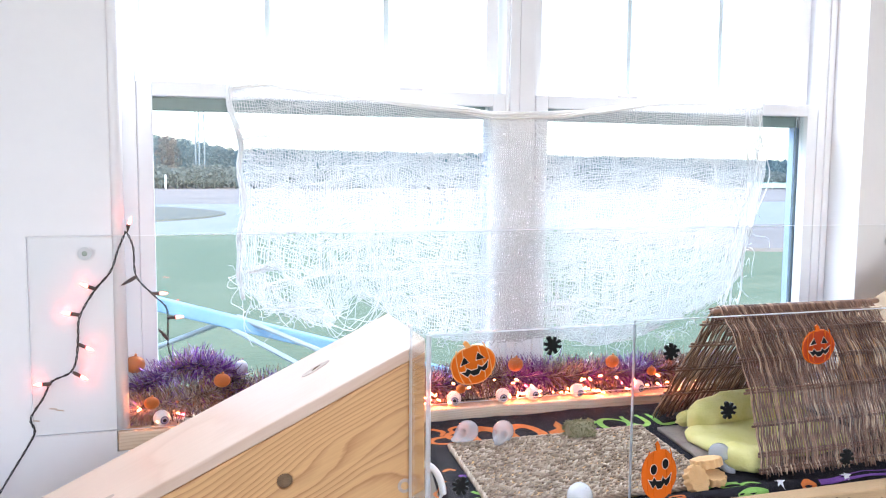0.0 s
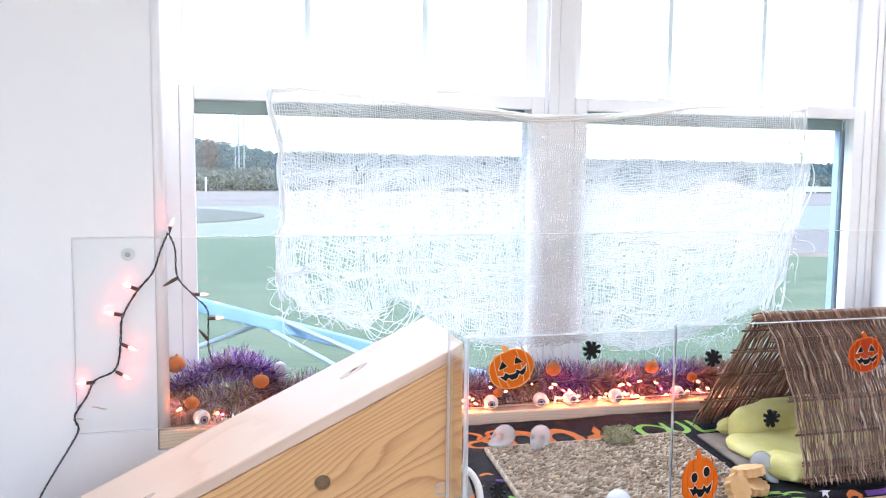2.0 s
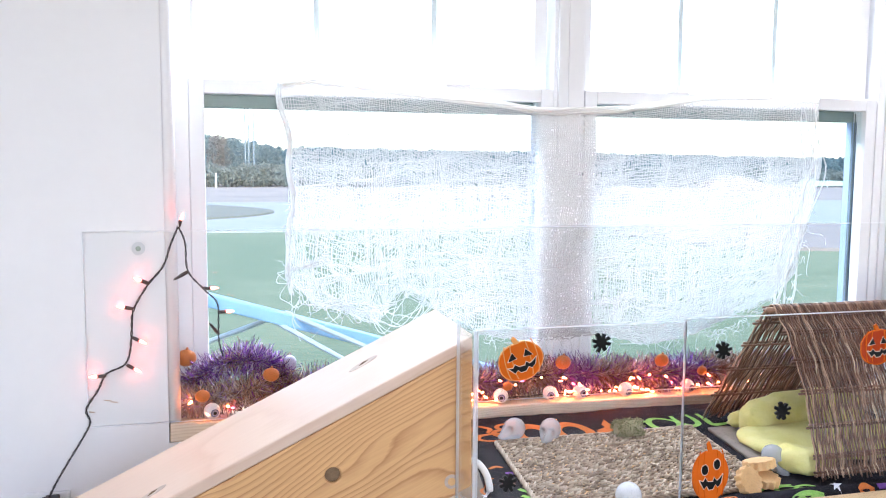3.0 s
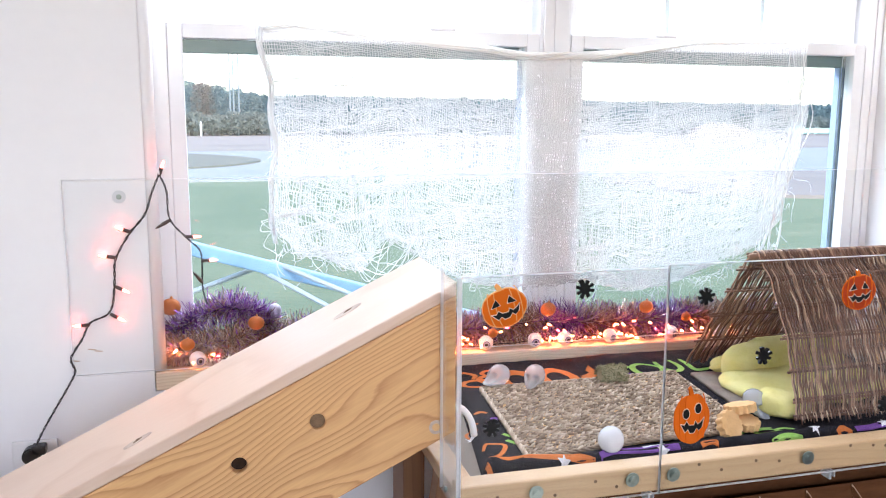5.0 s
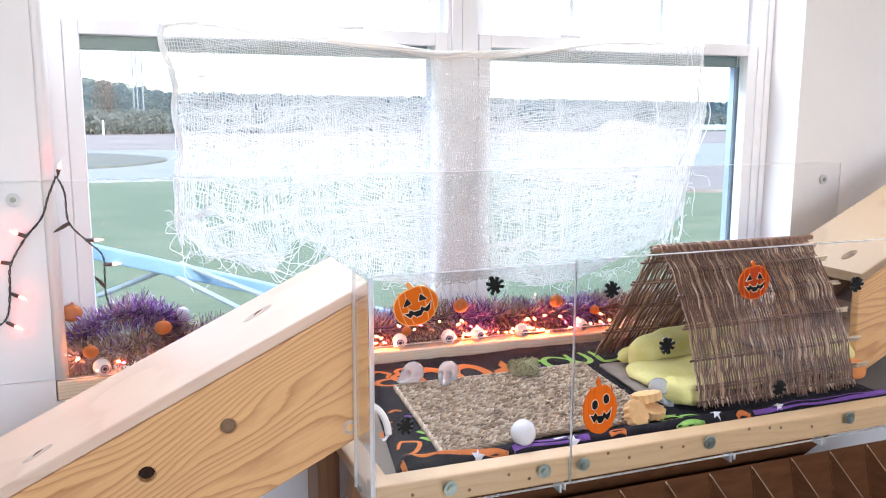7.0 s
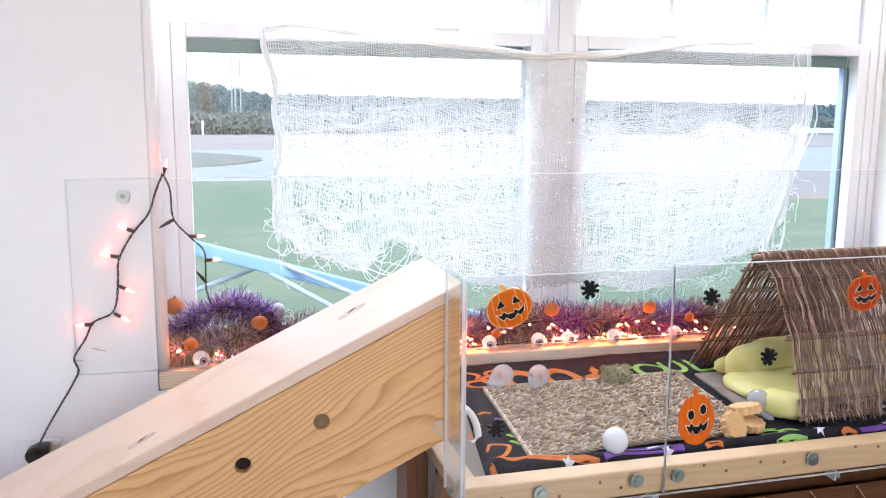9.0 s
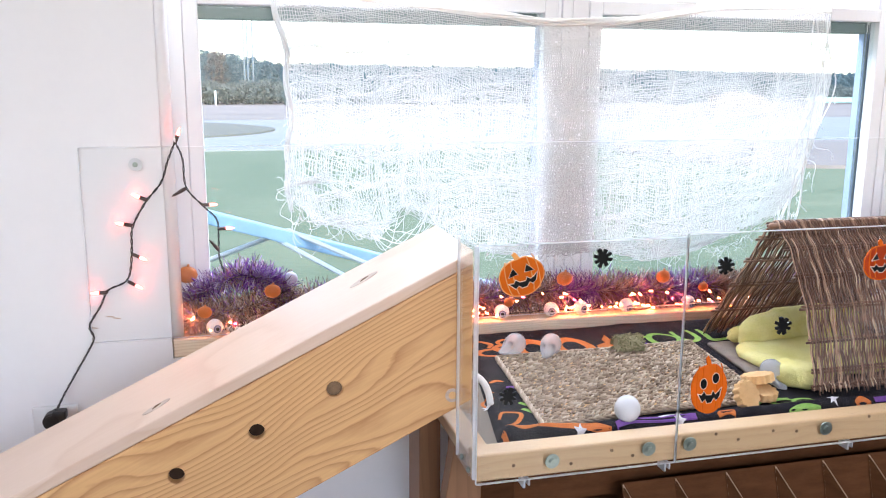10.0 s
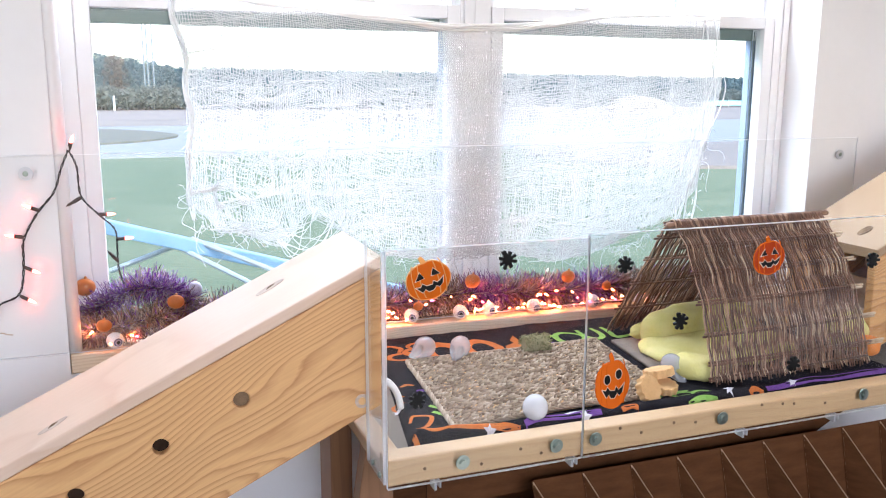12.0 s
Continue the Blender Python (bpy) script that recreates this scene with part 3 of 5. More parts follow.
# ---- ramps ----
def ramp_box(name, x_end, y0, y1, z_end, run, rise, tall, label, holes=(), plug=None, rungs=False, top=PINE_TOP_LIT):
    """A closed wooden chute. It ends upright at x_end, with its top at z_end; run: its length along x (minus: to the left)."""
    r = thing(name, (x_end, (y0 + y1) / 2, z_end - tall), label, "ramp")
    far, dz = x_end + run, rise * run
    th = 0.02
    for i, ya in enumerate((y0, y1 - th)):
        out = [(x_end, z_end - tall), (x_end, z_end - 0.02), (far, z_end - 0.02 + dz), (far, z_end - tall + dz)]
        part("side_board", prism(out, ya, ya + th, 0.0025, holes if i == 0 else ()), PINE_SIDE, r)
    lid = prism([(x_end, z_end - 0.0195), (x_end, z_end), (far, z_end + dz), (far, z_end - 0.0195 + dz)], y0 - 0.001, y1 + 0.001, 0.003)
    part("top_board", lid, top, r, "planed pine top board, window light put into its tone")
    part("bottom_board", prism([(x_end, z_end - tall + 0.012), (x_end, z_end - tall + 0.03), (far, z_end - tall + 0.03 + dz), (far, z_end - tall + 0.012 + dz)], y0 + th, y1 - th), PINE_TOP_LIT, r)
    for x, z, rad in holes:
        # dark disc set in the hole, in place of the unlit hollow behind
        part("hole_shade", disc((x, y0 + 0.016, z), rad * 1.02, 0.004), DARK, r)
    if plug:
        part("plug", disc((plug[0], y0 + 0.011, plug[1]), plug[2] * 0.97, 0.01), KNOT, r, "grey-brown wooden plug")
    if rungs:
        for k in range(4):
            x = x_end + 0.03 + 0.09 * k
            part("rung", box(x, x + 0.018, y0 + th, y1 - th, z_end - tall + 0.03 + rise * (x - x_end), z_end - tall + 0.07 + rise * (x - x_end), 0.002), PINE_TOP_LIT, r)
    return r


HOLES = ((0.183, 0.861, 0.0115), (0.070, 0.806, 0.0115), (-0.044, 0.751, 0.0115), (-0.158, 0.696, 0.0115))
left_ramp = ramp_box("wooden_ramp", 0.392, -0.655, -0.42, 1.058, -1.15, 0.48, 0.232, "long pine ramp with drilled holes sloping down beside the platform", HOLES, HOLES[0])
for x, y, a in ((0.25, -0.515, 0.026), (-0.07, -0.60, 0.022)):
    bm = disc((0, 0, 0), 1.0, 0.0008, "z", 20)
    bmesh.ops.scale(bm, vec=(a, a * 0.42, 1), verts=bm.verts)
    bmesh.ops.rotate(bm, verts=bm.verts, matrix=Matrix.Rotation(-SLOPE, 3, "Y") @ Matrix.Rotation(0.2, 3, "Z"))
    bmesh.ops.translate(bm, vec=(x, y, 1.058 + 0.48 * (x - 0.392) + 0.0004), verts=bm.verts)
    knot = part("knot", bm, PALE_KNOT, left_ramp, "faded grey knot")
    zt = 1.058 + 0.48 * (x - 0.392) + 0.0012
    part("crack", tube([(x - a * 0.25, y - 0.004, zt - 0.12 * a), (x, y, zt), (x + a * 0.3, y + 0.003, zt + 0.144 * a)], [0.0006, 0.0018, 0.0005], 6), KNOT, knot, "dark crack")
part("knot", disc((0.361, -0.6552, 0.836), 0.011, 0.001), PALE_KNOT, left_ramp, "small ringed knot")
part("knot", disc((0.361, -0.6556, 0.836), 0.006, 0.001), COOKIE, left_ramp, "small ringed knot")
right_ramp = ramp_box("wooden_ramp", 1.45, -0.58, -0.34, 0.985, 0.55, 0.48, 0.222, "open-ended pine ramp box rising from the platform", rungs=True, top=PINE_TAN)
bm = disc((0, 0, 0), 1.0, 0.0008, "z", 20)
bmesh.ops.scale(bm, vec=(0.02, 0.011, 1), verts=bm.verts)
bmesh.ops.rotate(bm, verts=bm.verts, matrix=Matrix.Rotation(-SLOPE, 3, "Y"))
bmesh.ops.translate(bm, vec=(1.5, -0.5, 0.985 + 0.48 * 0.05 + 0.0004), verts=bm.verts)
part("knot", bm, KNOT, right_ramp, "faded grey knot")
# white lined mouth of the chute
bm = tube([(0.392 + 0.038 * math.cos(a), -0.63, 0.80 + 0.058 * math.sin(a)) for a in np.linspace(1.4, 0.1, 18)], 0.0055, 10)
solid("mouth_trim", bm, WHITE, "white plastic rim at the ramp's mouth", "plastic rim", smooth=True)


# ---- outdoors ----
GZ = -1.2
solid("ground", box(-400, 500, 0.4, 600, GZ - 0.5, GZ), GRASS, "green lawn reaching to the horizon", "ground", "structure")
solid("road", box(-200, 300, 30.2, 36.0, GZ, GZ + 0.05), ASPHALT, "pale concrete road beyond the lawn", "road", "structure")
solid("far_track", box(-200, 300, 36.0, 55.5, GZ, GZ + 0.04), ASPHALT, "pale road joining further off", "road", "structure")


def flat_patch(name, outline, high, mat, label, category):
    """A low raised sheet of ground with a rounded outline."""
    bm = bmesh.new()
    bm.faces.new([bm.verts.new((p.x, p.y, GZ)) for p in smooth_path([(x, y, 0) for x, y in outline], 64)])
    r = bmesh.ops.extrude_face_region(bm, geom=list(bm.faces))
    bmesh.ops.translate(bm, vec=(0, 0, high), verts=[q for q in r["geom"] if isinstance(q, bmesh.types.BMVert)])
    bmesh.ops.recalc_face_normals(bm, faces=bm.faces)
    return solid(name, bm, mat, label, category, "structure")


flat_patch("verge", [(-60, 36.2), (-20, 36.2), (-5, 36.4), (-1.2, 37.2), (1.2, 39.4), (2.5, 42.6), (2.1, 45.4), (0.5, 48.5), (-1.6, 50.8), (-6, 52.6), (-20, 53), (-60, 53)], 0.13, ISLAND, "dull dry grass island between pale roads", "ground")
flat_patch("verge", [(15, 22), (20, 19.5), (40, 17.5), (80, 17), (81, 30), (60, 30.1), (30, 30.1), (17, 30), (14, 26.5)], 0.11, DIRT, "strip of bare brown earth beside the road", "ground")
solid("building_site", box(-200, 300, 55.5, 160, GZ, GZ + 0.05), DIRT, "bare graded pinkish earth before the woods", "ground", "structure")


def clumps(rows, per, rng):
    """Far trees: each a trunk and a ragged crown of many small leaf tufts. Rows of x, y, height, width."""
    verts, faces = [], []
    for x, y, high, wide in rows:
        for a in range(4):
            verts.append((x + 0.12 * math.cos(a * 1.57), y + 0.12 * math.sin(a * 1.57), GZ))
            verts.append((x + 0.05 * math.cos(a * 1.57), y + 0.05 * math.sin(a * 1.57), GZ + high * 0.8))
        b = len(verts) - 8
        faces += [(b, b + 2, b + 3, b + 1), (b + 2, b + 4, b + 5, b + 3), (b + 4, b + 6, b + 7, b + 5), (b + 6, b, b + 1, b + 7)]
        for _ in range(per):
            h = rng.random() ** 0.8
            reach = wide * (1 - h) ** 0.45 * (0.45 + 0.55 * min(1.0, h * 2.5)) * 0.75 * rng.random() ** 0.5 + 0.1
            t = rng.random() * math.tau
            c = np.array([x + reach * math.cos(t), y + reach * math.sin(t), GZ + high * (0.12 + 0.88 * h)])
            s = 0.11 + 0.13 * rng.random()
            u = rng.normal(size=3)
            u /= np.linalg.norm(u)
            w = np.cross(u, rng.normal(size=3))
            w /= np.linalg.norm(w)
            b = len(verts)
            verts += [c + u * s, c + w * s * 0.7, c - u * s, c - w * s * 0.7]
            faces.append((b, b + 1, b + 2, b + 3))
    return verts, faces


def skyline(az):
    """How high the tops of the woods stand over eye level, for each metre of distance."""
    swell = 3.5 * noise.noise((az * 0.4, 1.0, 0.0)) + 4.0 * noise.noise((az * 1.1, 4.0, 0.0))
    return (33.0 - 0.22 * az + swell + 3.6 * max(0.0, 4.0 - az)) / 1490


rng = np.random.default_rng(4)
rows, autumn, scrub = [], [], []
for k in range(620):
    az = -12 + 60 * rng.random()
    d = 106 + 32 * rng.random()
    high = 2.5 + skyline(az) * d * (0.86 + 0.16 * rng.random())
    (autumn if abs(az + 0.2) < 0.5 and d < 118 else rows).append((d * math.tan(radians(az)), d, high, 1.5 + 0.9 * rng.random()))
for k in range(420):
    az, d = -12 + 60 * rng.random(), 94 + 7 * rng.random()
    scrub.append((d * math.tan(radians(az)), d, 2.0 + 0.7 * rng.random(), 1.6 + 1.1 * rng.random()))
for nm, some, per, mat, label in (("far_woods", rows, 260, HAZED_LEAVES, "line of trees beyond the fields, air haze in its colour"), ("autumn_trees", autumn, 160, AUTUMN, "few rusty autumn trees among the woods"), ("scrub", scrub, 190, SCRUB, "pale olive scrub before the woods")):
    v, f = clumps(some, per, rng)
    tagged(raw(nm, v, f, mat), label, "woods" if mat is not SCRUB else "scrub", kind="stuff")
bm = bmesh.new()
ridge = []
for k in range(300):
    az = -12 + 60 * k / 299
    x = 150 * math.tan(radians(az))
    ridge.append([bm.verts.new((x, 150, z)) for z in (GZ, 1.3 + 150 * skyline(az) * 0.86)])
for a, b in zip(ridge, ridge[1:]):
    bm.faces.new((a[0], b[0], b[1], a[1]))
r = bmesh.ops.extrude_face_region(bm, geom=list(bm.faces))
bmesh.ops.translate(bm, vec=(0, 30, 0), verts=[q for q in r["geom"] if isinstance(q, bmesh.types.BMVert)])
solid("backdrop", bm, HAZED_HILL, "far wooded rise, air haze in its colour", "hill", "structure")
poles = thing("utility_poles", (3.0, 103, GZ), "three pale tall poles standing close together", "poles")
for x in (2.52, 2.92, 3.53):
    part("pole", tube([(x, 103, GZ), (x, 103, 10.2)], [0.1, 0.08], 8), POLE, poles)
bm = tube([(-0.85, 93.0, GZ), (-0.85, 93.0, 0.32)], 0.12, 10)
ball((-0.85, 93.0, 0.32), (0.12, 0.12, 0.06), bm)
solid("marker_post", bm, GALV, "short white marker post", "post")
bm = ball((0, 0, 0), (1, 1, 1), level=4)
for q in bm.verts:
    q.co = Vector((54 + 4.0 * q.co.x, 80 + 2.4 * q.co.y, GZ + max(0.0, q.co.z) ** 0.8 * 1.6 * (1 + 0.35 * noise.noise(q.co * 2.5))))
solid("sand_heap", bm, SAND, "long heap of pale sand on the bare earth", "sand heap")
site_fence = thing("site_fence", (86, 92, GZ), "low teal mesh fence along the bare earth", "fence")
for k in range(7):
    part("fence_panel", box(72.02 + 4 * k, 75.98 + 4 * k, 92, 92.04, GZ + 0.3, GZ + 0.95), TEAL, site_fence)
    part("post", tube([(72 + 4 * k, 92.02, GZ), (72 + 4 * k, 92.02, GZ + 1.1)], 0.05, 6), GALV, site_fence)

# blue beam on a light tube frame, just outside
rack = thing("metal_rack", (0.5, 2.0, GZ), "pale blue metal beam on a light tube frame outside", "metal frame")
bm = box(-0.3, 1.9, 1.965, 2.035, 0.67, 0.73, 0.006)
for vtx in bm.verts:
    vtx.co.z -= 0.30 * vtx.co.x
part("beam", bm, BLUE_PAINT, rack, "pale blue painted beam")
part("tube", tube([(-0.05, 2.1, 0.50), (0.30, 2.0, 0.64), (0.85, 1.7, 0.42)], 0.012, 8), GALV, rack)
part("tube", tube([(0.25, 2.0, 0.60), (0.62, 1.7, 0.42)], 0.012, 8), GALV, rack)
part("tube", tube([(0.45, 2.15, 0.56), (1.05, 1.9, 0.38)], 0.008, 8), GALV, rack)
part("leg", tube([(1.7, 2.0, GZ), (1.7, 2.0, 0.2)], 0.02, 8), GALV, rack)
part("leg", tube([(-0.2, 2.1, GZ), (-0.2, 2.1, 0.7)], 0.02, 8), GALV, rack)


# ---- gauze over the window ----
def along(table, x):
    return np.interp(x, [p[0] for p in table], [p[1] for p in table])


def field(x, z, seed, size):
    """Smooth waves that push threads about."""
    r = np.random.default_rng(seed)
    out = np.zeros_like(x)
    for _ in range(7):
        kx, kz, ph = r.normal() / size, r.normal() / size, r.random() * 6.28
        out += np.sin(kx * x + kz * z + ph)
    return out / 3.0


BOTTOM = ((0.16, 1.06), (0.20, 1.005), (0.28, 0.985), (0.33, 0.958), (0.365, 1.0), (0.41, 1.035), (0.455, 1.02), (0.5, 0.972), (0.59, 0.928), (0.75, 0.908), (0.93, 0.915), (1.08, 0.882), (1.24, 0.905), (1.34, 0.95), (1.42, 0.985), (1.48, 1.06))
LEFT = ((0.95, 0.20), (1.01, 0.185), (1.09, 0.162), (1.21, 0.177), (1.35, 0.172), (1.46, 0.152))
RIGHT = ((0.90, 1.36), (0.97, 1.405), (1.14, 1.445), (1.31, 1.487), (1.48, 1.468))
TOP = ((0.14, 1.475), (0.22, 1.487), (0.48, 1.462), (0.75, 1.432), (0.92, 1.440), (1.15, 1.476), (1.48, 1.482))


def ribbons(nu, nv, width, push, seed, lowest=0.0, keep=0.97, y=-0.02, cut=0.0):
    """Warp and weft of the gauze as fine flat threads."""
    r = np.random.default_rng(seed)
    u, v = np.meshgrid(np.linspace(0, 1, nu), np.linspace(0, 1 - cut, nv), indexing="ij")
    x0 = 0.16 + 1.31 * u
    zb, zt = along(BOTTOM, x0), along(TOP, x0)
    z = zb + (zt - zb) * v
    xl, xr = along(LEFT, z), along(RIGHT, z)
    x = xl + (xr - xl) * u
    ends = np.clip(np.minimum(u, 1 - u) / 0.05, 0.25, 1)
    loose = push * (0.5 + 0.7 * (1 - v) ** 1.3 + 0.5 * np.exp(-(u / 0.25) ** 2)) * np.clip((1 - v) / 0.12, 0.1, 1)
    bunch = 0.6 + 0.5 * field(x0, z, seed + 7, 0.12)
    dx = loose * ends * (field(x0, z * 0.5, seed + 1, 0.03) + 0.55 * bunch * field(x0, z * 0.4, seed + 2, 0.011))
    dz = loose * (field(x0 * 0.35, z, seed + 3, 0.02) + 0.6 * bunch * field(x0 * 0.3, z, seed + 4, 0.008))
    for hx, hz, hr in ((0.999, 1.30, 0.028), (0.42, 1.27, 0.02), (1.30, 1.29, 0.02), (0.30, 1.12, 0.024)):
        away = np.hypot(x - hx, (z - hz) * 0.8) + 1e-6
        open_up = 0.55 * np.clip(1 - away / (2.2 * hr), 0, 1) ** 1.0
        x, z = x + (x - hx) * open_up, z + (z - hz) * open_up
    x = x + dx + r.normal(size=x.shape) * 0.0006
    z = z + dz * np.clip(v / 0.06, 0.3, 1) + r.normal(size=x.shape) * 0.0006
    yy = y + 0.005 * field(x0, z * 0.3, seed + 5, 0.04) + r.normal(size=x.shape) * 0.0004
    P = np.stack([x, yy, z], -1)
    verts, faces, base = [], [], 0
    for axis, off in ((1, np.array([width, 0, 0])), (0, np.array([0, 0, width]))):
        A, B = P - off, P + off
        V = np.concatenate([A.reshape(-1, 3), B.reshape(-1, 3)])
        n = nu * nv
        idx = np.arange(n).reshape(nu, nv)
        a, b = (idx[:, :-1], idx[:, 1:]) if axis == 1 else (idx[:-1, :], idx[1:, :])
        vv = (v[:, :-1] if axis == 1 else v[:-1, :])
        ok = (r.random(a.shape) < keep) & (vv >= lowest if lowest >= 0 else vv <= -lowest)
        a, b = a[ok], b[ok]
        F = np.stack([a, b, b + n, a + n], -1) + base
        verts.append(V)
        faces.append(F)
        base += len(V)
    return np.concatenate(verts), np.concatenate(faces)


gauze = thing("gauze_cloth", (0.8, -0.02, 1.45), "torn white gauze cloth hung across both windows", "gauze")
for nm, nu, nv, push, seed, lowest, keep, y, thread, fuzz in (("weave", 270, 116, 0.0075, 10, 0.0, 0.97, -0.02, 0.00045, 0.0015), ("loose_weave", 240, 104, 0.013, 30, -0.82, 0.55, -0.028, 0.00045, 0.0014), ("tangle", 130, 54, 0.024, 50, -0.5, 0.26, -0.033, 0.0007, 0.0016)):
    for width, mat, dy in ((thread, GAUZE, 0.0), (fuzz, FUZZ, 0.0015)):
        v, f = ribbons(nu, nv, width, push, seed, lowest, keep, y + dy)
        raw(nm if mat is GAUZE else "fuzz", v, f, mat, gauze)
rng = np.random.default_rng(8)
bm = bmesh.new()
for k in range(190):
    side = rng.random()
    if side < 0.85:
        x = 0.19 + 1.22 * rng.random()
        z = float(along(BOTTOM, x)) + 0.01
    else:
        z = 0.98 + 0.25 * rng.random()
        x = float(along(LEFT, z)) if side < 0.92 else float(along(RIGHT, z))
    pts, d = [], np.array([rng.normal() * 0.002, rng.normal() * 0.001, -0.003 if side < 0.85 else -0.001])
    p = np.array([x, -0.028, z])
    for s in range(int(4 + 7 * rng.random())):
        pts.append(tuple(p))
        d = d * 0.75 + np.array([rng.normal() * 0.0032, rng.normal() * 0.0006, rng.normal() * 0.003 - 0.0007])
        p = p + d
    tube(pts, 0.0007, 3, bm, False)
for k in range(10):
    # long loops that hang across the torn bay
    xa, xb = 0.33 + 0.05 * rng.random(), 0.40 + 0.1 * rng.random()
    za, zb, sag = 0.965 + 0.05 * rng.random(), 1.0 + 0.04 * rng.random(), 0.01 + 0.05 * rng.random()
    pts = [(xa + (xb - xa) * t + 0.004 * math.sin(9 * t + k), -0.03 + 0.003 * math.sin(k), za + (zb - za) * t - sag * 4 * t * (1 - t) + 0.004 * math.sin(14 * t + 2 * k)) for t in np.linspace(0, 1, 18)]
    tube(pts, 0.0008, 4, bm, False)
for k in range(5):
    z = 1.02 + 0.1 * rng.random()
    x = float(along(LEFT, z))
    out = 0.015 + 0.02 * rng.random()
    pts = [(x + 0.01 - out * math.sin(math.pi * t), -0.028, z - (0.03 + 0.03 * (k % 3)) * t + 0.004 * math.sin(8 * t + k)) for t in np.linspace(0, 1, 12)]
    tube(pts, 0.0008, 4, bm, False)
tagged(part("loose_threads", bm, GAUZE, gauze), kind="stuff")
for k in range(5):
    pts = []
    for x in np.linspace(0.155, 1.47, 60):
        t = k * 1.05 + x * 9
        pts.append((x, -0.024 - 0.004 * math.cos(t), float(along(TOP, x)) + (0.006 if x < 0.95 else 0.004) * math.sin(t) - 0.002 * k * (x > 1.0)))
    part("hem_strand", tube(pts, [(0.0046 if k < 3 else 0.0026) * (0.75 + 0.7 * noise.noise((p[0] * 16, k * 3.0, 0.0))) for p in pts], 7), HEM, gauze, "twisted cream hem", True)
for k in range(5):
    zs = np.linspace(1.478, 1.03, 34)
    part("edge_strand", tube([(float(along(LEFT, z)) + 0.004 * math.sin(z * 30 + k * 1.3) + 0.004 * math.sin(z * 47), -0.026 - 0.004 * math.cos(z * 24 + k), z) for z in zs], [(0.004 - 0.0022 * i / 33) * (0.8 + 0.8 * noise.noise((i * 0.35, k * 3.0, 1.0))) for i in range(34)], 6), GAUZE, gauze, "gathered edge of the cloth", True)
    zs = np.linspace(1.47, 0.97, 30)
    part("edge_strand", tube([(float(along(RIGHT, z)) - 0.012 * k + 0.012 * math.sin(z * 21 + k * 1.7), -0.026 - 0.004 * math.cos(z * 24 + k), z) for z in zs], [0.0012 + 0.0016 * i / 29 for i in range(30)], 5), GAUZE, gauze, "gathered edge of the cloth", True)


# ---- garland, lamps and eyeballs on the ledge ----
def tinsel(parent, path, reach, count, seed):
    r = np.random.default_rng(seed)
    P = np.array([tuple(p) for p in smooth_path(path, 400)])
    sets = (([], []), ([], []))
    for _ in range(count):
        i = int(r.random() * 398)
        c = P[i] + (P[i + 1] - P[i]) * r.random()
        d = P[i + 1] - P[i]
        d /= np.linalg.norm(d)
        u = np.cross(d, r.normal(size=3))
        u /= np.linalg.norm(u)
        u = u + d * r.normal() * 0.35
        L = reach * (0.65 + 0.45 * r.random())
        w = np.cross(u, r.normal(size=3))
        w *= 0.00062 / np.linalg.norm(w)
        bend = r.normal(size=3) * 0.006
        pts = [c, c + u * L * 0.55 + bend * 0.4, c + u * L + bend]
        pts = [np.array([q[0], min(max(q[1], -0.090), -0.016), max(q[2], 0.793)]) for q in pts]
        verts, faces = sets[1 if noise.noise((c[0] * 9, seed, c[2] * 14)) + 0.25 * r.normal() > 0.02 else 0]
        b = len(verts)
        for q in pts:
            verts += [q - w, q + w]
        faces += [(b, b + 2, b + 3, b + 1), (b + 2, b + 4, b + 5, b + 3)]
    for (verts, faces), foil in zip(sets, (TINSEL, TINSEL_BROWN)):
        verts = np.array(verts)
        verts[:, 2] -= SAG * (verts[:, 0] + 0.06)
        raw("tinsel", verts, faces, foil, parent)
    part("core", dip(tube([(p.x, p.y, max(p.z, 0.797)) for p in smooth_path(path, 160)], 0.002, 5)), BLACK, parent)


garland = thing("tinsel_garland", (0.7, -0.055, 0.792), "purple, black and orange tinsel garland lying on the ledge", "garland")
tinsel(garland, [(-0.045, -0.06, 0.83), (-0.02, -0.05, 0.865), (0.05, -0.05, 0.90), (0.11, -0.055, 0.895), (0.15, -0.05, 0.865), (0.08, -0.08, 0.845), (0.0, -0.085, 0.83), (-0.035, -0.08, 0.825), (0.05, -0.07, 0.83), (0.14, -0.07, 0.835), (0.2, -0.055, 0.84)], 0.034, 11000, 3)
tinsel(garland, [(0.2, -0.055, 0.84), (0.35, -0.05, 0.835), (0.5, -0.055, 0.832), (0.62, -0.052, 0.828), (0.75, -0.05, 0.838), (0.9, -0.05, 0.832), (1.02, -0.052, 0.828), (1.15, -0.05, 0.833), (1.3, -0.05, 0.83), (1.5, -0.05, 0.83), (1.66, -0.05, 0.83)], 0.047, 17000, 5)
for x, z, y, s in ((-0.045, 0.905, -0.03, 0.021), (0.125, 0.878, -0.095, 0.017), (-0.012, 0.842, -0.104, 0.015), (0.776, 0.876, -0.088, 0.019), (1.026, 0.87, -0.085, 0.018), (0.64, 0.83, -0.1, 0.012), (1.13, 0.842, -0.09, 0.013)):
    bm = ball((x, y, z), (s, s * 0.6, s * 0.86), level=3)
    for vert in bm.verts:
        a = math.atan2(vert.co.y - y, vert.co.x - x)
        vert.co.x = x + (vert.co.x - x) * (1 - 0.08 * abs(math.sin(4 * a)))
    ball((x + s * 0.1, y, z + s * 0.9), (s * 0.16, s * 0.14, s * 0.22), bm, 1)
    part("foil_pumpkin", dip(bm), AMBER, garland, "small orange pumpkin cut-out", True)
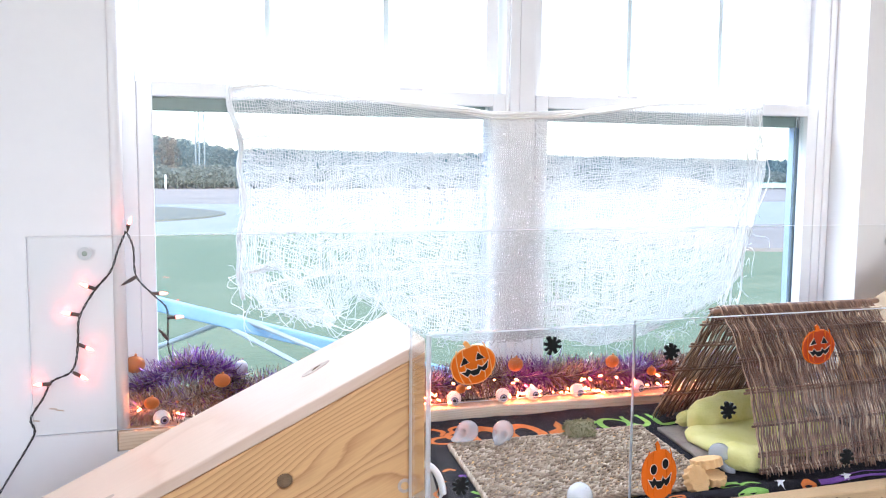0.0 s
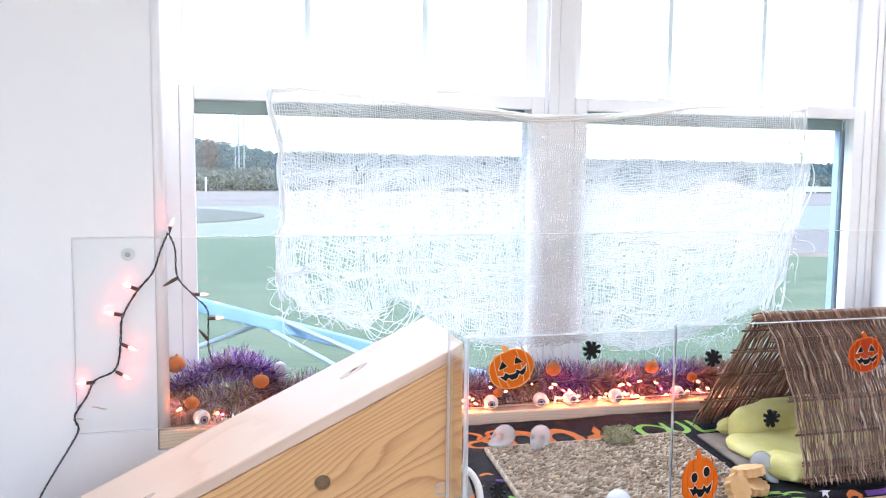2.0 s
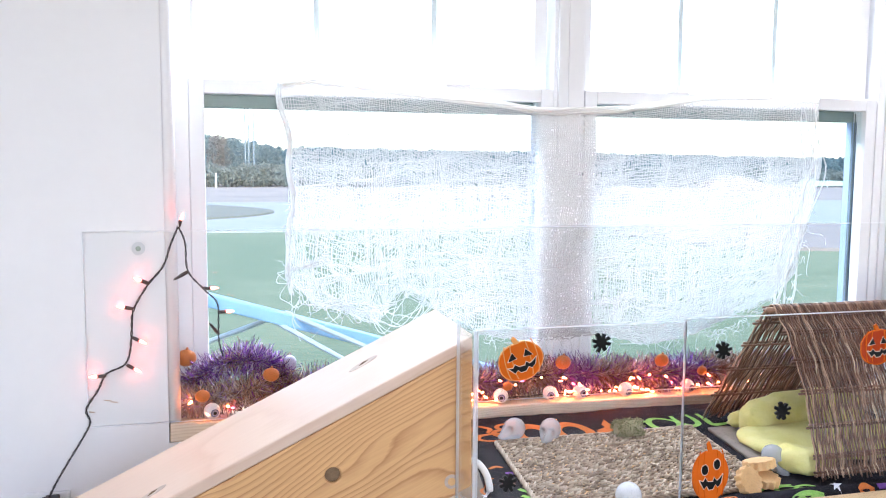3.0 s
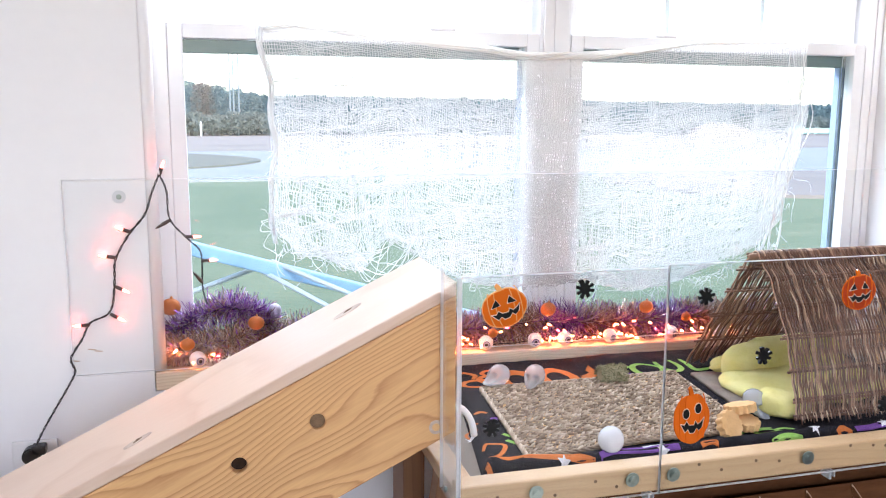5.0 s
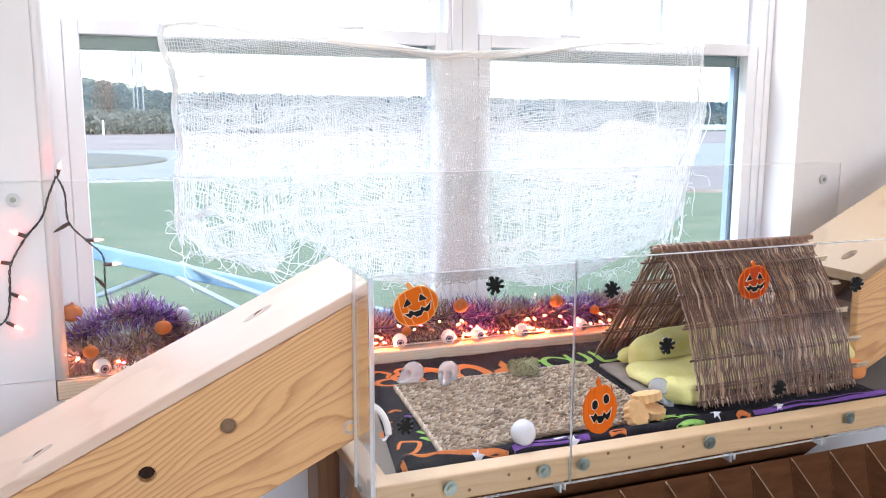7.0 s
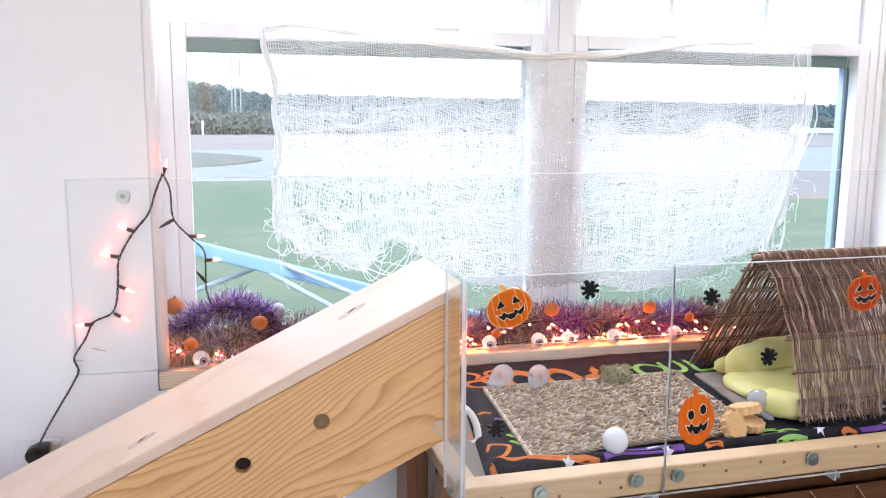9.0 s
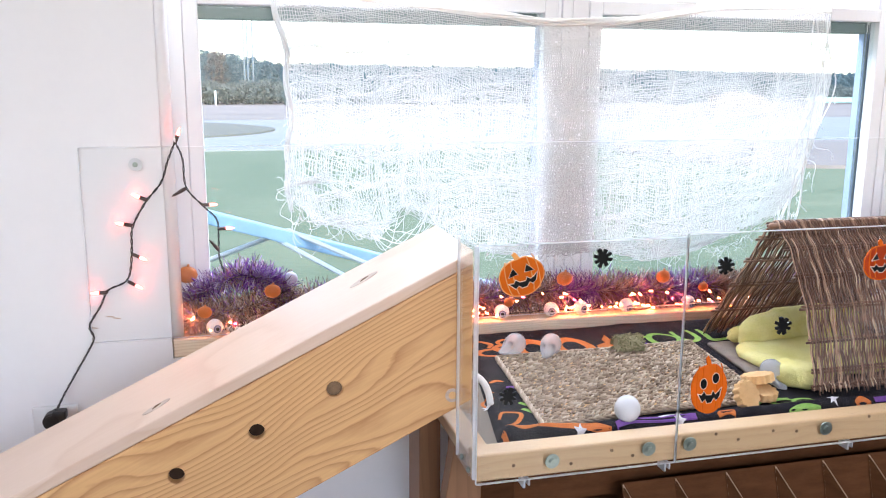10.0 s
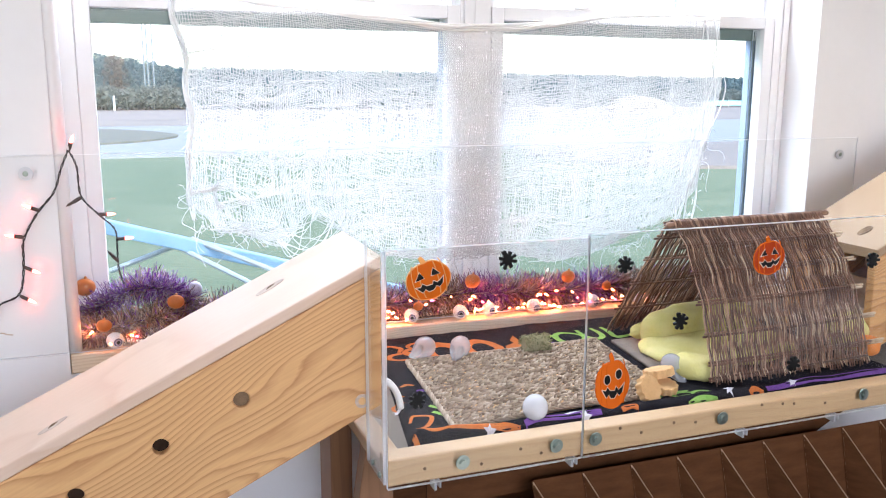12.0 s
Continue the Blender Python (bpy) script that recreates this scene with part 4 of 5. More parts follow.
for x, z in ((0.165, 0.895),):
    bm = ball((x, -0.06, z), (0.014, 0.01, 0.015))
    for vert in bm.verts:
        vert.co += Vector((math.sin(vert.co.z * 900), 0, math.cos(vert.co.x * 900))) * 0.002
    part("foil_puff", dip(bm), LILAC, garland, "lilac foil puff", True)

eye_ball = thing("eyeball", (0, 0, 0), "white plastic eyeball with a blue-grey iris on the ledge", "eyeball", "eyeballs on the ledge")
part("ball", ball((0, 0, 0), (0.0165, 0.0165, 0.0165), level=3), WHITE, eye_ball, smooth=True)
iris = part("iris", disc((0, -0.0146, 0), 0.0082, 0.0026, sides=22, bevel=0.0006), IRIS, eye_ball, "dark ringed iris")
part("ring", disc((0, -0.0154, 0), 0.006, 0.0016, sides=20), LILAC, iris, "pale lilac ring")
part("pupil", disc((0, -0.0159, 0), 0.0038, 0.0016, sides=16), BLACK, iris, "black pupil")
spots = ((0.006, 22, 4), (0.625, -12, 4), (0.742, -12, 6), (0.815, 10, 2), (0.929, 6, 12), (1.088, 14, 6), (1.215, 2, 6))
for k, (x, yaw, nod) in enumerate(spots):
    m = pose(x, -0.0965, 0.8082 - SAG * (x + 0.06), nod, 0, yaw)
    if k == 0:
        eye_ball.matrix_basis = m
    else:
        copy_thing(eye_ball, m)


def lamp_bulb(parent, place, heading, mat, size=1.0):
    """A mini lamp: dark husk and tapered lit bulb, pointing along heading."""
    h = Vector(heading).normalized()
    p = Vector(place)
    husk = part("husk", tube([p, p + h * 0.004 * size, p + h * 0.0165 * size], [0.0026 * size, 0.0036 * size, 0.0036 * size], 8), HUSK, parent)
    a = p + h * 0.0165 * size
    part("bulb", tube([a, a + h * 0.006 * size, a + h * 0.011 * size, a + h * 0.0155 * size], [0.0027 * size, 0.0029 * size, 0.002 * size, 0.0004], 8), mat, husk, "lit amber bulb" if mat is not HUSK else "", True)


def twisted(parent, points, count, gap=0.0015, r=0.0012):
    path = smooth_path(points, count)
    for k in range(2):
        bm = bmesh.new()
        pts = []
        for i, p in enumerate(path):
            t = i * 0.8 + k * math.pi
            pts.append(p + Vector((math.cos(t), 0.4 * math.sin(t), 0.6 * math.sin(t))) * gap)
        part("cord", tube(pts, r, 5, bm), BLACK, parent, smooth=True)


for x, z, w in ((-0.19, 0.847, 0.014), (-0.178, 0.843, 0.014), (-0.222, 0.826, 0.016)):
    bm = box(x - w / 2, x + w / 2, WY - 0.0004, WY + 0.0005, z - 0.0012, z + 0.0012)
    bmesh.ops.rotate(bm, cent=(x, WY, z), verts=bm.verts, matrix=Matrix.Rotation(0.15, 3, "Y"))
    solid("scuff", bm, PALE_KNOT, "thin grey scuff mark on the wall paint", "scuff mark", "structure")

wall_lights = thing("light_string", (-0.15, -0.125, 0.63), "black-corded string of lit amber mini lamps hung on the wall", "string lights")
CY = -0.124
up_run = [(-0.298, -0.14, 0.67), (-0.286, CY, 0.694), (-0.262, CY, 0.735), (-0.235, CY, 0.78), (-0.222, CY, 0.808), (-0.228, CY, 0.834), (-0.205, CY, 0.872), (-0.19, CY, 0.902), (-0.158, CY, 0.917), (-0.146, CY, 0.94), (-0.141, CY, 0.985), (-0.137, CY, 1.025), (-0.11, CY, 1.073), (-0.08, CY, 1.11), (-0.066, CY, 1.15), (-0.05, CY, 1.188)]
down_run = [(-0.05, CY, 1.188), (-0.038, CY, 1.155), (-0.034, CY, 1.10), (-0.005, CY + 0.02, 1.06), (0.02, CY + 0.03, 1.03), (0.022, CY + 0.035, 0.99), (0.022, CY + 0.04, 0.95), (0.03, CY + 0.05, 0.915)]
twisted(wall_lights, up_run, 150)
twisted(wall_lights, down_run, 80, 0.0013, 0.001)
part("hook", tube([(-0.05, -0.116, 1.186), (-0.05, -0.129, 1.188), (-0.05, -0.13, 1.195)], 0.0014, 6), WHITE, wall_lights)
for place, heading, mat in (((-0.05, CY, 1.185), (0.35, -0.2, 1), BULB_WALL), ((-0.106, CY, 1.076), (-1, -0.15, 0.45), BULB_WALL), ((-0.137, CY, 1.028), (-1, -0.15, 0.22), BULB_WALL), ((-0.141, CY, 0.972), (0.9, -0.3, -0.4), BULB_WALL), ((-0.152, CY, 0.918), (1, -0.25, -0.55), BULB_WALL), ((-0.19, CY, 0.898), (-1, -0.2, 0.05), BULB_WALL), ((-0.008, CY + 0.018, 1.062), (1, -0.1, 0.0), BULB_WALL), ((0.021, CY + 0.032, 1.01), (1, -0.1, 0.05), BULB_WALL), ((-0.034, CY, 1.098), (-0.9, -0.2, -0.5), HUSK), ((0.022, CY + 0.035, 0.965), (-0.6, -0.2, 0.8), HUSK)):
    lamp_bulb(wall_lights, place, heading, mat)
plug = thing("plug", (-0.303, -0.14, 0.63), "round black plug in a white wall outlet", "plug")
part("body", disc((-0.306, -0.137, 0.651), 0.017, 0.026, sides=20, bevel=0.003), BLACK, plug)
part("shoulder", box(-0.306, -0.28, -0.15, -0.124, 0.653, 0.671, 0.003), BLACK, plug)
outlet = thing("outlet", (-0.30, -0.118, 0.6), "white plastic wall outlet plate", "outlet")
part("plate", box(-0.345, -0.262, -0.1225, -0.1155, 0.557, 0.674, 0.002), WHITE, outlet)
part("socket", box(-0.32, -0.287, -0.1237, -0.1222, 0.624, 0.657, 0.0005), WHITE, outlet)

ledge_lights = thing("light_string", (0.8, -0.09, 0.792), "string of glowing orange mini lamps strewn along the ledge", "string lights")
rng = np.random.default_rng(21)
pts = [(x, -0.085 + 0.016 * math.sin(x * 37), 0.7965 + 0.004 * (1 + math.sin(x * 51)) - SAG * (x + 0.06)) for x in np.linspace(0.03, 1.6, 46)]
twisted(ledge_lights, pts, 300, 0.0013, 0.001)
for k in range(72):
    x = (-0.03 + 0.2 * rng.random() if k < 9 else 0.06 + 1.3 * rng.random()) if k < 14 else 0.56 + 0.72 * rng.random()
    y = -0.086 - 0.02 * rng.random()
    z = 0.797 - SAG * (x + 0.06) + (0.012 if rng.random() < 0.6 else 0.045) * rng.random()
    lamp_bulb(ledge_lights, (x, y + 0.01, z + 0.004), (rng.normal() * 0.8, -0.5 - rng.random(), 0.3 * rng.normal()), BULB_RED if k % 9 == 0 or k in (2, 4, 6) else (BULB, BULB_WARM)[k % 2], 0.6)

# ---- bedding on the platform ----
def pad_point(u, v):
    x0 = 0.432 + 0.1 * v
    y0 = -0.700 + 0.032 * max(0.0, 1 - u / 0.2) ** 1.5
    return x0 + (1.44 - x0) * u, y0 + (-0.132 - y0) * v


bm = bmesh.new()
NU, NV = 120, 64
grid = []
for i in range(NU + 1):
    col = []
    for j in range(NV + 1):
        u, v = i / NU, j / NV
        x, y = pad_point(u, v)
        edge = min(u * 1.0, (1 - u) * 1.0, v * 0.57, (1 - v) * 0.57)
        rim = min(1.0, edge / 0.012)
        z = FZ + 0.001 + 0.013 * math.sqrt(max(0.0, 1 - (1 - rim) ** 2))
        wob = noise.noise((x * 9, y * 9, 0.3)) * 0.004 + noise.noise((x * 28, y * 28, 3.3)) * 0.002
        z += rim * (wob + 0.004) + 0.012 * rim * math.exp(-((v - 0.035) / 0.03) ** 2) * (1 + 0.5 * noise.noise((x * 12, 2.0, 0.0)))
        col.append(bm.verts.new((x, y + 0.004 * noise.noise((x * 14, 0, 1.0)) * (1 - rim), z)))
    grid.append(col)
for i in range(NU):
    for j in range(NV):
        bm.faces.new((grid[i][j], grid[i + 1][j], grid[i + 1][j + 1], grid[i][j + 1]))
low = [bm.verts.new((*pad_point(a, b), FZ)) for a, b in ((0, 0), (1, 0), (1, 1), (0, 1))]
bm.faces.new(low[::-1])
fleece = thing("fleece_pad", (0.9, -0.43, FZ), "black fleece pad with orange, green and purple print", "pad")
surf = bm.copy()
part("cloth", bm, FLEECE, fleece, smooth=True)

tree = BVHTree.FromBMesh(surf)


def drop(x, y):
    """Height of the pad's top at a place."""
    hit = tree.ray_cast(Vector((x, y, 1.2)), Vector((0, 0, -1)))[0]
    return hit.z if hit else FZ


def print_strip(points, width, mat, name="print"):
    """A flat printed line that follows the pad."""
    bm = bmesh.new()
    pts = smooth_path([(x, y, 0) for x, y in points], max(12, len(points) * 7))
    rows = []
    for i, p in enumerate(pts):
        d = (pts[min(i + 1, len(pts) - 1)] - pts[max(i - 1, 0)]).normalized()
        s = Vector((-d.y, d.x, 0)) * width * (0.6 + 0.4 * math.sin(math.pi * i / (len(pts) - 1)))
        rows.append([bm.verts.new((q.x, q.y, drop(q.x, q.y) + 0.0012)) for q in (p - s, p, p + s)])
    for a, b in zip(rows, rows[1:]):
        for k in range(2):
            bm.faces.new((a[k], a[k + 1], b[k + 1], b[k]))
    part(name, bm, mat, fleece)


def ring(cx, cy, rx, ry, mat, width=0.006, a0=0.0, a1=6.3):
    print_strip([(cx + rx * math.cos(a), cy + ry * math.sin(a)) for a in np.linspace(a0, a1, 12)], width, mat)


def printed_word(word, x, y, size, turn, mat, tall=1.0):
    curve = bpy.data.curves.new("word", "FONT")
    curve.body, curve.size, curve.offset = word, size, size * 0.05
    ob = new("word", curve)
    bpy.context.view_layer.update()
    me = bpy.data.meshes.new_from_object(ob.evaluated_get(bpy.context.evaluated_depsgraph_get()))
    bpy.data.objects.remove(ob)
    bm = bmesh.new()
    bm.from_mesh(me)
    bmesh.ops.triangulate(bm, faces=bm.faces)
    bmesh.ops.subdivide_edges(bm, edges=bm.edges, cuts=2, use_grid_fill=True)
    for vert in bm.verts:
        p = Matrix.Rotation(turn, 3, "Z") @ Vector((vert.co.x, vert.co.y * tall, 0))
        vert.co = Vector((x + p.x, y + p.y, 0))
        vert.co.z = drop(vert.co.x, vert.co.y) + 0.0013
    part("printed_word", bm, mat, fleece)


printed_word("BOO", 0.822, -0.222, 0.1, radians(178), PRINT_ORANGE, 1.75)
ring(0.93, -0.272, 0.03, 0.036, PRINT_GREEN, 0.007)
print_strip([(0.972, -0.225), (0.966, -0.28), (0.985, -0.305), (1.005, -0.28), (1.008, -0.225)], 0.007, PRINT_GREEN)
print_strip([(1.035, -0.225), (1.03, -0.27), (1.028, -0.3), (1.05, -0.302), (1.065, -0.298)], 0.007, PRINT_GREEN)
print_strip([(0.875, -0.24), (0.885, -0.255), (0.9, -0.245)], 0.005, PRINT_GREEN)
ring(0.555, -0.27, 0.035, 0.022, PRINT_ORANGE)
ring(0.59, -0.25, 0.03, 0.02, PRINT_ORANGE, a1=4.5)
print_strip([(0.455, -0.60), (0.47, -0.575), (0.495, -0.59), (0.48, -0.62), (0.455, -0.64), (0.47, -0.66), (0.50, -0.665)], 0.004, PRINT_ORANGE)
print_strip([(0.50, -0.665), (0.54, -0.672), (0.58, -0.682), (0.61, -0.692)], 0.006, PRINT_ORANGE)
print_strip([(0.51, -0.54), (0.535, -0.58), (0.525, -0.60), (0.505, -0.57)], 0.007, PRINT_GREEN)
print_strip([(0.49, -0.44), (0.505, -0.43), (0.515, -0.44)], 0.005, PRINT_ORANGE)
print_strip([(0.51, -0.47), (0.53, -0.475)], 0.006, PRINT_PURPLE)
print_strip([(0.62, -0.69), (0.66, -0.685), (0.72, -0.688), (0.76, -0.69)], 0.011, PRINT_PURPLE)
print_strip([(0.70, -0.675), (0.72, -0.67), (0.74, -0.672)], 0.006, PRINT_WHITE)
print_strip([(0.80, -0.69), (0.82, -0.685), (0.83, -0.69)], 0.009, PRINT_ORANGE)
ring(0.95, -0.65, 0.02, 0.012, PRINT_GREEN, 0.004)
ring(0.985, -0.655, 0.018, 0.012, PRINT_GREEN, 0.004)
print_strip([(0.90, -0.645), (0.93, -0.63), (0.97, -0.635)], 0.004, PRINT_GREEN)
print_strip([(1.10, -0.69), (1.2, -0.688), (1.3, -0.69), (1.42, -0.688)], 0.011, PRINT_PURPLE)
print_strip([(0.84, -0.29), (0.865, -0.3), (0.885, -0.29)], 0.016, PRINT_PURPLE)
ring(0.47, -0.50, 0.012, 0.016, PRINT_ORANGE, 0.003, 0.5, 5.0)
ring(0.60, -0.215, 0.022, 0.018, PRINT_ORANGE, 0.005)
print_strip([(0.52, -0.22), (0.54, -0.2), (0.56, -0.22), (0.55, -0.24)], 0.006, PRINT_ORANGE)
print_strip([(0.93, -0.695), (0.96, -0.69), (0.99, -0.694)], 0.006, PRINT_GREEN)
print_strip([(1.06, -0.692), (1.075, -0.688), (1.09, -0.693)], 0.006, PRINT_ORANGE)
print_strip([(0.44, -0.66), (0.455, -0.685), (0.49, -0.692), (0.52, -0.69)], 0.005, PRINT_ORANGE)
for x, y in ((0.56, -0.685), (1.02, -0.683), (1.16, -0.684), (0.46, -0.52), (0.73, -0.69)):
    bm = bmesh.new()
    c = bm.verts.new((x, y, drop(x, y) + 0.0026))
    rim = [bm.verts.new((x + (0.011 if k % 2 == 0 else 0.0045) * math.cos(k * math.pi / 5), y + (0.011 if k % 2 == 0 else 0.0045) * math.sin(k * math.pi / 5), 0)) for k in range(10)]
    for q in rim:
        q.co.z = drop(q.co.x, q.co.y) + 0.0026
    for k in range(10):
        bm.faces.new((c, rim[k], rim[(k + 1) % 10]))
    part("printed_star", bm, PRINT_WHITE, fleece, "white printed star")
surf.free()

# woven seagrass mat
mat_thing = thing("seagrass_mat", (0.74, -0.48, 0.772), "rectangular woven seagrass mat lying on the fleece", "mat")
CORN = [np.array(c) for c in ((0.512, -0.655), (0.930, -0.632), (0.962, -0.322), (0.542, -0.318))]


def on_mat(u, v):
    a = CORN[0] + (CORN[1] - CORN[0]) * u
    b = CORN[3] + (CORN[2] - CORN[3]) * u
    p = a + (b - a) * v
    lift = 0.006 * noise.noise((p[0] * 5, p[1] * 5, 7.0)) + 0.01 * max(0, v - 0.85) * 3 * max(0.0, u - 0.6)
    return np.array([p[0], p[1], 0.7725 + max(-0.003, lift)])


bm = bmesh.new()
top = [[bm.verts.new(on_mat(i / 24, j / 18) + np.array([0, 0, z])) for i in range(25) for j in range(19)] for z in (-0.006, 0.0)]
for layer in (0, 1):
    for i in range(24):
        for j in range(18):
            q = [top[layer][a * 19 + b] for a, b in ((i, j), (i + 1, j), (i + 1, j + 1), (i, j + 1))]
            bm.faces.new(q if layer else q[::-1])
part("backing", bm, COOKIE, mat_thing)
unit = bmesh.new()
bmesh.ops.create_icosphere(unit, subdivisions=1, radius=1)
UV = np.array([tuple(v.co) for v in unit.verts])
UF = np.array([[v.index for v in f.verts] for f in unit.faces])
unit.free()
rng = np.random.default_rng(12)
verts, faces = [], []
ROWS, COLS = 42, 56
for j in range(ROWS):
    for i in range(COLS):
        u, v = (i + 0.5 * (j % 2) + 0.3) / (COLS + 0.3), (j + 0.5) / ROWS
        p = on_mat(u, v) + np.array([rng.normal() * 0.0012, rng.normal() * 0.0009, 0.0015 + rng.normal() * 0.0011])
        a = (0.6 if j % 2 == 0 else -0.6) + rng.normal() * 0.16
        s = UV * np.array([0.0084, 0.0026, 0.0030]) * (0.85 + 0.3 * rng.random())
        c, d = math.cos(a), math.sin(a)
        s = np.stack([s[:, 0] * c - s[:, 1] * d, s[:, 0] * d + s[:, 1] * c, s[:, 2] + s[:, 0] * 0.22], -1)
        faces.append(UF + len(verts) * 12)
        verts.append(s + p)
weave = raw("weave", np.concatenate(verts), np.concatenate(faces), SEAGRASS, mat_thing, True)
tagged(weave, kind="stuff")
bm = bmesh.new()
for a, b in ((0, 1), (1, 2), (2, 3), (3, 0)):
    uv = ((0, 0), (1, 0), (1, 1), (0, 1))
    for k in range(3):
        pts = []
        for t in np.linspace(0, 1, 46):
            p = on_mat(uv[a][0] + (uv[b][0] - uv[a][0]) * t, uv[a][1] + (uv[b][1] - uv[a][1]) * t)
            w = t * 62 + k * 2.1
            pts.append((p[0] + 0.003 * math.cos(w), p[1] + 0.003 * math.cos(w), p[2] + 0.003 * math.sin(w)))
        tube(pts, 0.0026, 5, bm)
part("braided_edge", bm, SEAGRASS, mat_thing, "braided rim", True)

# taupe mat under the tent
bm = bmesh.new()
grid = [[bm.verts.new((x0 + (1.39 - x0) * i / 20, y, 0.7745 + 0.003 * noise.noise((i * 0.4, j * 0.5, 2.0)))) for i in range(21)] for j, (x0, y) in enumerate([(0.968 + 0.028 * k / 12, -0.535 + 0.2 * k / 12) for k in range(13)])]
for j in range(12):
    for i in range(20):
        bm.faces.new((grid[j][i], grid[j][i + 1], grid[j + 1][i + 1], grid[j + 1][i]))
r = bmesh.ops.extrude_face_region(bm, geom=list(bm.faces))
bmesh.ops.translate(bm, vec=(0, 0, -0.006), verts=[q for q in r["geom"] if isinstance(q, bmesh.types.BMVert)])
bmesh.ops.recalc_face_normals(bm, faces=bm.faces)
solid("tent_mat", bm, TAUPE, "flat taupe cloth mat under the willow tent", "mat", smooth=True)

# ---- woven willow tent ----
tent = thing("willow_tent", (1.21, -0.44, 0.772), "brown woven willow tent with open ends on the pad", "pet shelter")
TX0, TX1, N = 1.026, 1.385, 122
FRONT = [(-0.640, 0.769), (-0.628, 0.81), (-0.612, 0.86), (-0.59, 0.915), (-0.562, 0.965), (-0.53, 1.01), (-0.505, 1.035), (-0.487, 1.052)]
BACK = [(-0.468, 1.045), (-0.445, 1.015), (-0.41, 0.965), (-0.365, 0.905), (-0.315, 0.84), (-0.262, 0.769)]
M = 92
line = smooth_path([(0, y, z) for y, z in FRONT + BACK], M)
rng = np.random.default_rng(17)


def on_tent(x, s, lift, k=0):
    """A place on the tent's skin: s runs from the front foot over the ridge to the back foot."""
    i = min(int(s * (M - 1)), M - 2)
    p = line[i].lerp(line[i + 1], s * (M - 1) - i)
    nrm = Vector((0, -0.85, 0.5)) if s < 0.52 else Vector((0, 0.8, 0.6))
    row = s * 13.0
    part_way = (row + 0.12) % 1.0
    tri = (part_way / 0.76 if part_way < 0.76 else (1 - part_way) / 0.24) - 0.5
    flare = 0.012 * (1 - s / 0.52) if s < 0.52 else 0.0
    side = (x - (TX0 + TX1) / 2) / (TX1 - TX0)
    p = p + nrm * (lift * (math.cos(row * math.pi) * (1 if k % 2 else -1)) + (0.0015 if lift == 0 else 0))
    return (x - tri * 0.002 + side * flare * 1.2, p.y, p.z)


for k in range(N):
    x = TX0 + (TX1 - TX0) * k / (N - 1) + rng.normal() * 0.0007
    lean = rng.normal() * 0.0014
    a, b = 0.03 * rng.random(), 1.0 - 0.02 * rng.random()
    pts = [on_tent(x + lean * s, s, 0.002, k) for s in np.linspace(a, b, M)]
    r0 = 0.00118 + 0.0004 * rng.random()
    part("willow_rod", tube(pts, [r0 * (1.0 + 0.1 * i / len(pts)) for i in range(len(pts))], 6), WILLOW, tent, smooth=True)
# slivers laid on the skin: peeled tips, and light glints drawn as pale rods
for _ in range(120):
    s0 = 0.005 + 0.05 * rng.random() if rng.random() < 0.5 else 0.05 + 0.36 * rng.random()
    x = TX0 + (TX1 - TX0) * (rng.random() if s0 < 0.1 else rng.random() ** 0.45)
    pts = [on_tent(x, s, 0.0048, 1) for s in np.linspace(s0, s0 + 0.05 + 0.06 * rng.random(), 9)]
    part("rod_tip", tube(pts, [0.0006 + 0.0006 * math.sin(i / 8 * math.pi) for i in range(9)], 5), WILLOW_PALE, tent, "pale rod piece for peeled ends and painted glints", True)
for row, end in ((0.35, 0.0), (1, 0.04), (2, 0.028), (3, 0.012), (4, 0.016), (5, 0.01), (6, 0.006), (8, 0.0), (9, 0.0), (10, 0.0), (11, 0.0), (12, 0.0)):
    for d in (-0.0026, 0.0026):
        p = Vector((0, *on_tent(0, row / 13.0, 0.0)[1:])) - (Vector((0, -0.85, 0.5)) if row < 6.7 else Vector((0, 0.8, 0.6))) * 0.003
        a, b = TX0 - 0.005 - 0.009 * rng.random(), TX1 + 0.006 + end + 0.006 * rng.random()
        part("cross_rod", tube([(a, p.y, p.z + d), ((a + b) / 2, p.y, p.z + d * 1.2), (b, p.y, p.z + d + 0.003)], 0.0023, 6), WILLOW, tent, smooth=True)
        if end > 0:
            part("rod_tip", tube([(b - 0.03, p.y, p.z + d + 0.0026), (b + 0.002, p.y, p.z + d + 0.0033)], 0.0026, 6), WILLOW_PALE, tent, "pale rod piece for peeled ends and painted glints", True)
part("ridge_rod", tube([(TX0 - 0.012, -0.484, 1.044), (1.2, -0.485, 1.047), (TX1 + 0.022, -0.484, 1.05)], 0.0055, 8), WILLOW, tent, smooth=True)

# yellow fleece cushion in the tent
bed = thing("yellow_cushion", (1.18, -0.43, 0.775), "soft pale yellow fleece cushion inside the willow tent", "cushion")


def puff(place, size, seed, turn=0.0, amount=0.012):
    bm = ball((0, 0, 0), (1, 1, 1), level=4)
    for q in bm.verts:
        c = q.co.copy()
        c = Vector((math.copysign(abs(c.x) ** 0.75, c.x), math.copysign(abs(c.y) ** 0.75, c.y), math.copysign(abs(c.z) ** 0.85, c.z)))
        q.co = Vector((c.x * size[0], c.y * size[1], c.z * size[2]))
        q.co += c * amount * (noise.noise(q.co * 22 + Vector((seed, 0, 0))) + 0.35 * noise.noise(q.co * 60))
    bmesh.ops.rotate(bm, verts=bm.verts, matrix=Matrix.Rotation(turn, 3, "Z"))
    bmesh.ops.translate(bm, vec=place, verts=bm.verts)
    for q in bm.verts:
        q.co.z = max(q.co.z, 0.7665)
    return bm


